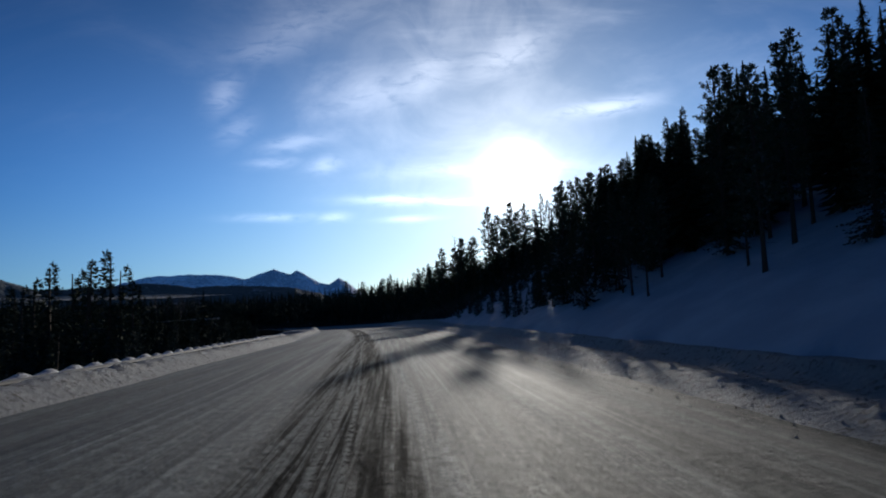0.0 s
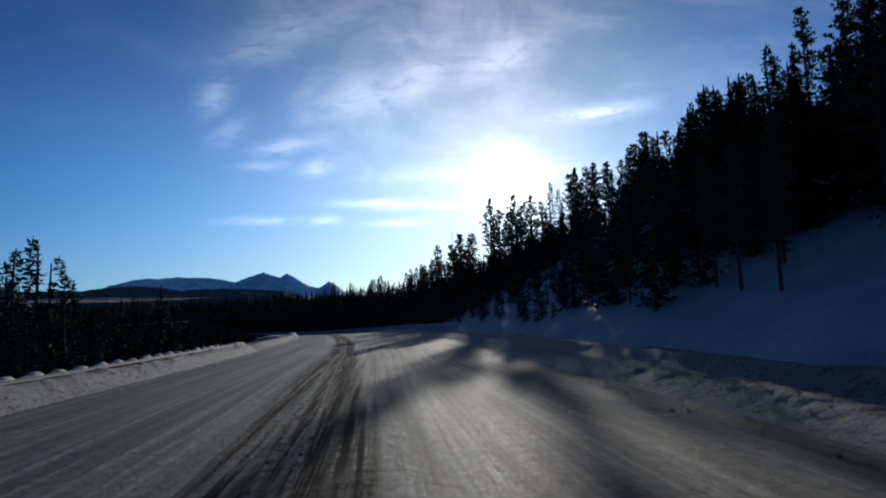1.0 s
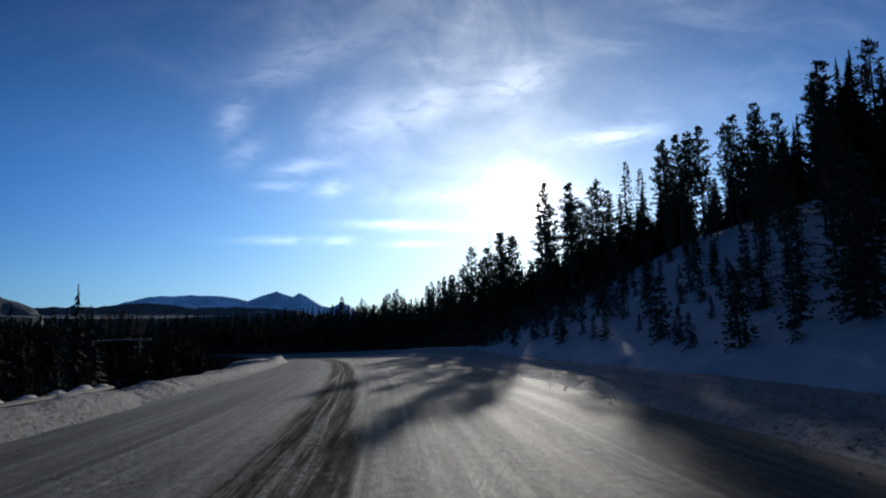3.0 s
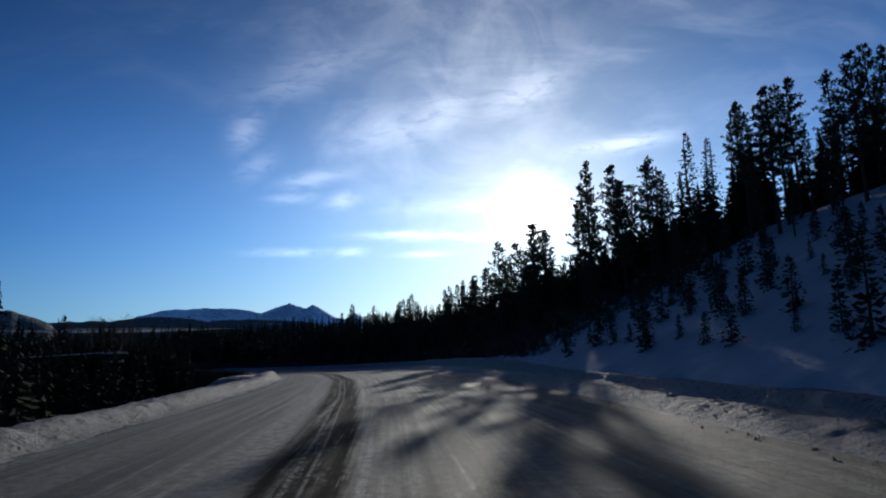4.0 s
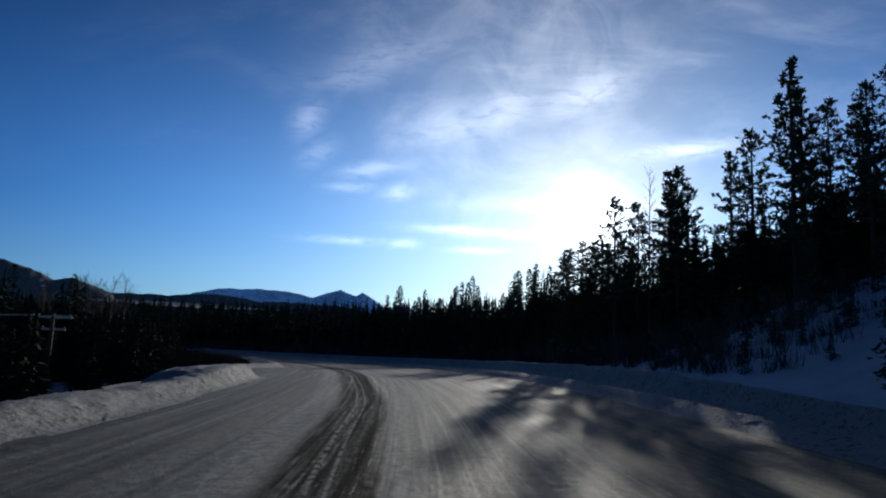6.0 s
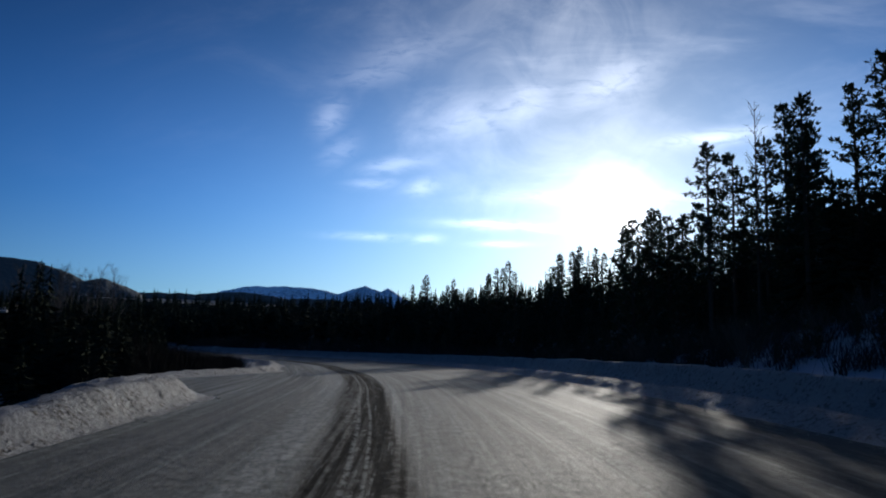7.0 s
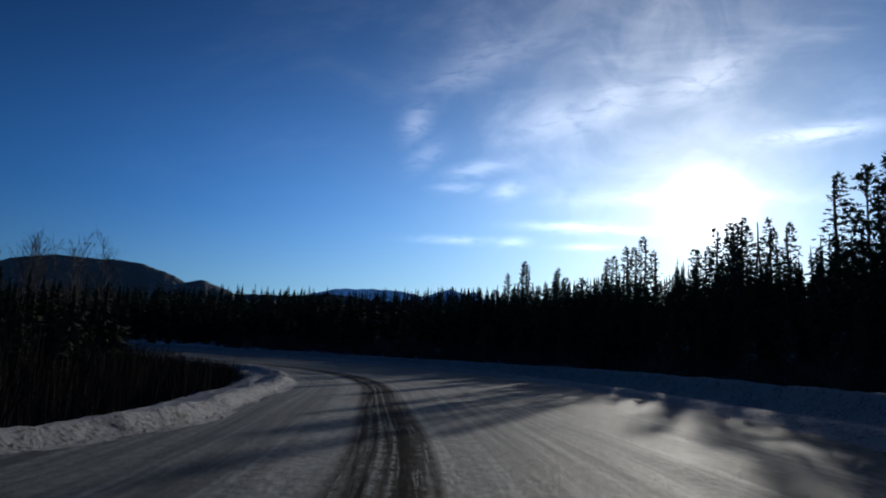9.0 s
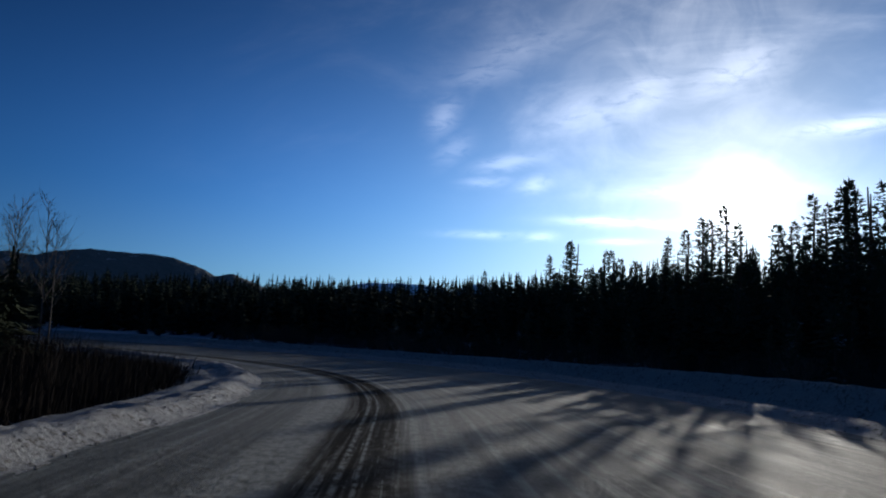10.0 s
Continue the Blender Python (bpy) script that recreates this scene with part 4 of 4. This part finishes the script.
def guardrail():
    root = new("guardrail")
    x, y = at_line(20.0, RAIL_OFF)
    root.location = (float(x), float(y), 0.0)
    base = Matrix.Translation((-float(x), -float(y), 0.0))
    s = np.arange(-16, RAIL_END, 0.6)
    profile = [(0.0, 0.20), (0.05, 0.24), (0.06, 0.28), (0.0, 0.34), (0.0, 0.37), (0.06, 0.43), (0.05, 0.47), (0.0, 0.50), (-0.02, 0.50), (-0.02, 0.20)]
    verts = []
    for v in s:
        for o, z in profile:
            px, py = at_line(v, RAIL_OFF + o)
            verts.append((px, py, z))
    n = len(profile)
    faces = [(i * n + j, i * n + (j + 1) % n, (i + 1) * n + (j + 1) % n, (i + 1) * n + j) for i in range(len(s) - 1) for j in range(n)]
    me = mesh_of("rail", verts, faces, M_STEEL)
    me.transform(base)
    part("rail", me, root, "dull galvanised steel rail caked with snow")
    post = Shape()
    c = [(-0.09, -0.07), (0.07, -0.07), (0.07, 0.07), (-0.09, 0.07)]
    post.add([(a, b_, z) for z in (-0.6, 0.46, 0.5) for a, b_ in [(p * (0.9 if z == 0.5 else 1), q * (0.9 if z == 0.5 else 1)) for p, q in c]],
             [(k * 4 + j, k * 4 + (j + 1) % 4, k * 4 + 4 + (j + 1) % 4, k * 4 + 4 + j) for k in range(2) for j in range(4)] + [(8, 9, 10, 11)])
    post_me = post.mesh("post", M_POLE)
    caps = [snow_cap(i) for i in range(4)]
    r = np.random.default_rng(3)
    for v in np.arange(-15, RAIL_END - 0.5, 1.25):
        px, py = at_line(v, RAIL_OFF - 0.16)
        tx, ty = at_line(v + 0.5, RAIL_OFF - 0.16)
        turn = math.degrees(math.atan2(-(tx - px), ty - py))
        p = part("post", post_me, root)
        p.matrix_basis = pose(float(px) - float(x), float(py) - float(y), 0, 0, 0, turn)
        q = part("snow_cap", caps[int(r.integers(0, 4))], root)
        f = r.uniform(0.8, 1.2)
        q.matrix_basis = pose(float(px) - float(x), float(py) - float(y), 0.44, 0, 0, turn) @ Matrix.Diagonal((1, f, f, 1))
    tagged(root, "steel guard rail on short posts heaped with snow", "guardrail")


def snow_cap(seed):
    """A wind-shaped pillow of snow, steep on the far side."""
    nu, nv = 15, 9
    t, a = np.linspace(0, 1, nu), np.linspace(0, math.pi, nv)
    verts = []
    for u in t:
        crest = 0.12 * (math.sin(math.pi * u ** 2.4) ** 1.3) + 0.05
        wide = 0.15 + 0.03 * math.sin(math.pi * u)
        if u in (0.0, 1.0):
            crest, wide = 0.05, 0.1
        for q in a:
            n = 1 + 0.12 * float(wave(np.array([u * 3 + seed * 7]), np.array([q + seed]), 0.6, seed, 2)[0])
            verts.append((wide * math.cos(q) * n, (u - 0.45) * 1.3, crest * math.sin(q) * n - 0.02))
    return mesh_from_arrays("snow_cap", np.array(verts), grid_faces(nu, nv), M_CAP, True)


guardrail()


# ---- power line below the road ----
def power_pole(x, y, top):
    z = float(ground_height(np.array([x]), np.array([y]))[0]) - 0.4
    root = new("utility_pole")
    root.location = (x, y, z)
    h = top - z
    sh = Shape()
    sh.add(*tube([(0, 0, 0), (0.02, 0, h * 0.5), (0, 0, h)], [0.16, 0.135, 0.11], 10))
    sh.f.append(tuple(range(20, 30)))
    part("pole", sh.mesh("pole", M_POLE, True), root)
    for dz, half in ((0.25, 1.25), (1.05, 0.85)):
        arm = Shape()
        arm.add(*tube([(-half, 0.16, h - dz), (half, 0.16, h - dz)], [0.08, 0.08], 4))
        arm.f += [(0, 1, 2, 3), (7, 6, 5, 4)]
        bar = part("crossarm", arm.mesh("crossarm", M_CAP), root, "wooden crossarm white with snow")
        for px in (-half * 0.9, half * 0.9):
            ins = Shape()
            ins.add(*tube([(px, 0.16, h - dz + 0.05), (px, 0.16, h - dz + 0.12), (px, 0.16, h - dz + 0.2)], [0.02, 0.05, 0.03], 7))
            part("insulator", ins.mesh("insulator", M_WIRE, True), bar)
    tagged(root, "weathered wooden utility pole with two crossarms", "utility pole", group="power line")
    return Vector((x, y, top))


def cable(a, b, sag, name="power_cable"):
    path = [a.lerp(b, t) - Vector((0, 0, 4 * sag * t * (1 - t))) for t in np.linspace(0, 1, 25)]
    sh = Shape()
    sh.add(*tube([tuple(p) for p in path], [0.022] * 25, 5))
    tagged(new(name, sh.mesh(name, M_WIRE, True)), "thin pale cable strung between utility poles", "cable", group="power line")


pole_a, pole_b = power_pole(-37.5, 107.0, 2.6), power_pole(-78.0, 88.0, 3.0)
for side in (-1.1, 1.1):
    cable(pole_a + Vector((side, 0.16, -0.1)), pole_b + Vector((side, 0.16, -0.1)), 0.7)


# ---- bare trees and brush ----
def bare_tree(seed, h, spread, mat, limbs=16, twigs=4, r0=0.075, fork=0.35):
    """A leafless trunk with rising limbs and fine twigs, in one mesh for the wood and one for the crown."""
    r = np.random.default_rng(seed)
    trunk, crown = Shape(), Shape()
    bend = r.normal(size=2) * 0.25
    stem = [np.array((bend[0] * (t * t), bend[1] * t * t, -0.4 + (h + 0.4) * t)) for t in np.linspace(0, 1, 8)]
    trunk.add(*tube(stem, [r0 * (1.05 - t) + 0.006 for t in np.linspace(0, 1, 8)], 6))
    for i in range(limbs):
        t = fork + (0.97 - fork) * (i + r.uniform(0, 1)) / limbs
        at = np.array((bend[0] * t * t, bend[1] * t * t, -0.4 + (h + 0.4) * t))
        a = r.uniform(0, 2 * math.pi)
        n = spread * (1.15 - t) * r.uniform(0.6, 1.2) + 0.25
        way = np.array((math.cos(a) * 0.62, math.sin(a) * 0.62, r.uniform(0.6, 1.1)))
        mid, end = at + way * n * 0.5, at + way * n + np.array((0, 0, 0.12 * n))
        crown.add(*tube([at, mid, end], [0.022, 0.014, 0.005], 4))
        for _ in range(twigs):
            f = r.uniform(0.25, 1.0)
            p = at * (1 - f) + end * f
            w = way + r.normal(size=3) * 0.5
            crown.add(*tube([p, p + w * n * 0.22, p + w * n * 0.4 + r.normal(size=3) * 0.05], [0.008, 0.006, 0.003], 3))
    return trunk.mesh("trunk", mat), crown.mesh("crown", mat)


def stand_bare(name, meshes, x, y, h, full, label, category, group):
    z = float(ground_height(np.array([x]), np.array([y]))[0])
    root = new(name)
    f = h / full
    root.matrix_world = pose(x, y, z, 0, 0, rng.uniform(0, 360)) @ Matrix.Diagonal((f, f, f, 1))
    for nm, me in zip(("trunk", "crown"), meshes):
        part(nm, me, root)
    return tagged(root, label, category, group=group)


BIRCH = [bare_tree(40 + i, 9.0, 2.7, M_BIRCH, 26, 8, 0.06) for i in range(3)]
for i, (x, y, top) in enumerate(((-50.9, 137.6, 7.8), (-52.0, 136.3, 7.6), (-53.6, 135.4, 7.0), (-54.6, 134.2, 7.4), (-55.8, 135.9, 7.2), (-52.0, 139.2, 6.6), (-57.5, 133.0, 7.2), (-54.0, 138.0, 7.3), (-56.6, 137.2, 7.6), (-59.0, 134.8, 7.4), (-53.0, 133.8, 7.0))):
    z = float(ground_height(np.array([x]), np.array([y]))[0])
    stand_bare("birch_tree", BIRCH[i % 3], x, y, top - z, 9.0, "leafless slender birch tree with pale bark", "tree", "bare birches")

SNAG = bare_tree(77, 14.0, 1.5, M_BARK, 44, 3, 0.12, 0.35)
stand_bare("dead_tree", SNAG, 2.4, 113.2, 13.0, 14.0, "dead standing conifer with bare broken branches", "tree", "")


def bush(seed, stems):
    r, out = np.random.default_rng(seed), Shape()
    for _ in range(stems):
        a, n = r.uniform(0, 2 * math.pi), r.uniform(0.7, 1.5)
        lean = r.uniform(0.1, 0.75)
        p0 = np.array((r.normal() * 0.15, r.normal() * 0.15, -0.1))
        way = np.array((math.cos(a) * lean, math.sin(a) * lean, 1.0))
        p1, p2 = p0 + way * n * 0.5, p0 + way * n + np.array((0, 0, -0.1 * lean))
        out.add(*tube([p0, p1, p2], [0.012, 0.008, 0.003], 3))
        for _ in range(4):
            f = r.uniform(0.4, 1.0)
            q = p0 * (1 - f) + p2 * f
            w = way * 0.5 + r.normal(size=3) * 0.4
            out.add(*tube([q, q + w * 0.4], [0.006, 0.002], 3))
    return out.mesh("twigs", M_TWIG)


BUSHES = [bush(60 + i, 34) for i in range(4)]
# the same bushes again, in a colour darkened for shade
SHADED_BUSHES = []
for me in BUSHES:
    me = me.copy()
    me.materials[0] = M_SHADED_BRUSH
    SHADED_BUSHES.append(me)


def shrub(x, y, h, label, group, kinds):
    z = float(ground_height(np.array([x]), np.array([y]))[0])
    ob = new("willow_shrub", kinds[int(rng.integers(0, 4))])
    f = h / 1.4
    ob.matrix_world = pose(x, y, z, 0, 0, rng.uniform(0, 360)) @ Matrix.Diagonal((f * 1.15, f * 1.15, f, 1))
    tagged(ob, label, "shrub", group=group)


for _ in range(60):
    s = rng.uniform(90, 158)
    x, y = at_line(s, rng.uniform(11, 16) + widen(s))
    shrub(float(x), float(y), rng.uniform(0.8, 1.9), "leafless tan willow shrub behind the snow bank", "brush beyond the bend", BUSHES)
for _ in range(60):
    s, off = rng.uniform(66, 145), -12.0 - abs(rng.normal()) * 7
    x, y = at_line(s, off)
    shrub(float(x), float(y), rng.uniform(0.9, 1.7) + 0.06 * (-off - 10.5), "leafless brown willow thicket below the road, darkened for shade", "brush below the road", SHADED_BUSHES)
for _ in range(16):
    s = rng.uniform(112, 158)
    x, y = at_line(s, rng.uniform(11.5, 15) + widen(s))
    z = float(ground_height(np.array([float(x)]), np.array([float(y)]))[0]) - 0.1
    tree("young", int(rng.integers(0, 5)), float(x), float(y), z, rng.uniform(1.4, 3.4), rng.uniform(0, 360), "frosted saplings by the bend")


def thicket(name, label, n, seed, mat, spot, stems=30):
    """Low leafless brush, too much to count: fans of thin stems."""
    r = np.random.default_rng(seed)
    vs, fs, k = [], [], 0
    while n:
        at = spot(r)
        if at is None:
            continue
        n -= 1
        x, y, z, h = at
        for _ in range(stems):
            a, lean = r.uniform(0, 2 * math.pi), r.uniform(0.05, 0.6)
            root = np.array((x + r.normal() * 0.25, y + r.normal() * 0.25, z))
            tip = root + np.array((math.cos(a) * lean, math.sin(a) * lean, 1.0)) * h * r.uniform(0.5, 1.1)
            side = np.array((-math.sin(a + 1.0), math.cos(a + 1.0), 0)) * r.uniform(0.008, 0.02)
            vs += [root - side, root + side, tip + side * 0.2, tip - side * 0.2]
            fs.append((k, k + 1, k + 2, k + 3))
            k += 4
    tagged(new(name, mesh_from_arrays(name, np.array(vs), np.array(fs), mat)), label, "brush", kind="stuff")


def inside_bend(r):
    x, y = map(float, at_line(r.uniform(64, 152), -8.6 - 26 * r.random() ** 1.7))
    s, off = from_line([x], [y])
    if not -38 < off[0] < -12.4 + 3.4 * float(smooth(100, 112, s[0])) - 0.5 * float(widen_left(s[0])) or (s[0] > 150 and off[0] > -12) or in_corridor(x, y) and off[0] < -14:
        return None
    z = float(ground_height(np.array([x]), np.array([y]))[0]) - 0.1
    h = min(r.uniform(0.7, 1.2) + 0.3 * min(-off[0] - 8.6, 12) * r.uniform(0.6, 1.2), max(float(canopy(x, y)) - z, 1.0))
    return x, y, z, h


def outside_bend(r):
    s = r.uniform(86, 172)
    x, y = map(float, at_line(s, 10.9 + 13 * r.random() ** 1.3 + float(widen(s))))
    z = float(ground_height(np.array([x]), np.array([y]))[0]) - 0.1
    return x, y, z, min(r.uniform(0.7, 1.9), max(wood_top(x, y) - z, 0.8))


thicket("willow_thicket", "dense brown leafless willow brush on snow, darkened for shade", 3200, 31, M_SHADED_BRUSH, inside_bend)
thicket("roadside_brush", "grey leafless brush among young trees behind the bank", 1100, 33, M_SCRUB, outside_bend)


# ---- loose lumps of ploughed snow ----
def clods(name, seed, n, place, label):
    r = np.random.default_rng(seed)
    tip = np.array([(1, 0, 0), (-1, 0, 0), (0, 1, 0), (0, -1, 0), (0, 0, 1), (0, 0, -1)], float)
    tri = np.array([(0, 2, 4), (2, 1, 4), (1, 3, 4), (3, 0, 4), (2, 0, 5), (1, 2, 5), (3, 1, 5), (0, 3, 5)])
    vs, fs = [], []
    for i in range(n):
        s, off, z = place(r)
        x, y = at_line(s, off)
        size = 0.007 + 0.024 * r.random() ** 3
        v = tip * size * r.uniform(0.6, 1.3, (6, 1)) + r.normal(size=(6, 3)) * size * 0.15
        vs.append(v + np.array((float(x), float(y), z + size * 0.3)))
        fs.append(tri + 6 * i)
    tagged(new(name, mesh_from_arrays(name, np.concatenate(vs), np.concatenate(fs), M_BANK)), label, "snow lumps", kind="stuff")


def clod_right(r):
    s, off = r.uniform(0, 150), (6.05 + r.normal() * 0.3 - abs(r.normal()) * 0.25 if r.random() < 0.3 else 6.9 + r.normal() * 0.42)
    x, y = at_line(s, off + widen(s))
    return s, off + float(widen(s)), max(-float(sink(s)), float(right_bank(np.array([s]), np.array([off]), np.array([x]), np.array([y]))[0]) if off > 5.75 else -9.0)


def clod_left(r):
    s, off = r.uniform(0, 150), -6.25 + r.normal() * 0.22
    x, y = at_line(s, off - widen_left(s))
    return s, off - float(widen_left(s)), max(-float(sink(s)), float(left_bank(np.array([s]), np.array([off]), np.array([x]), np.array([y]))[0]) if off < -5.75 else -9.0)


clods("snow_clods_right", 8, 6000, clod_right, "loose dirty lumps of ploughed snow at the road's edge")
clods("snow_clods_left", 9, 1500, clod_left, "loose dirty lumps of ploughed snow at the road's edge")
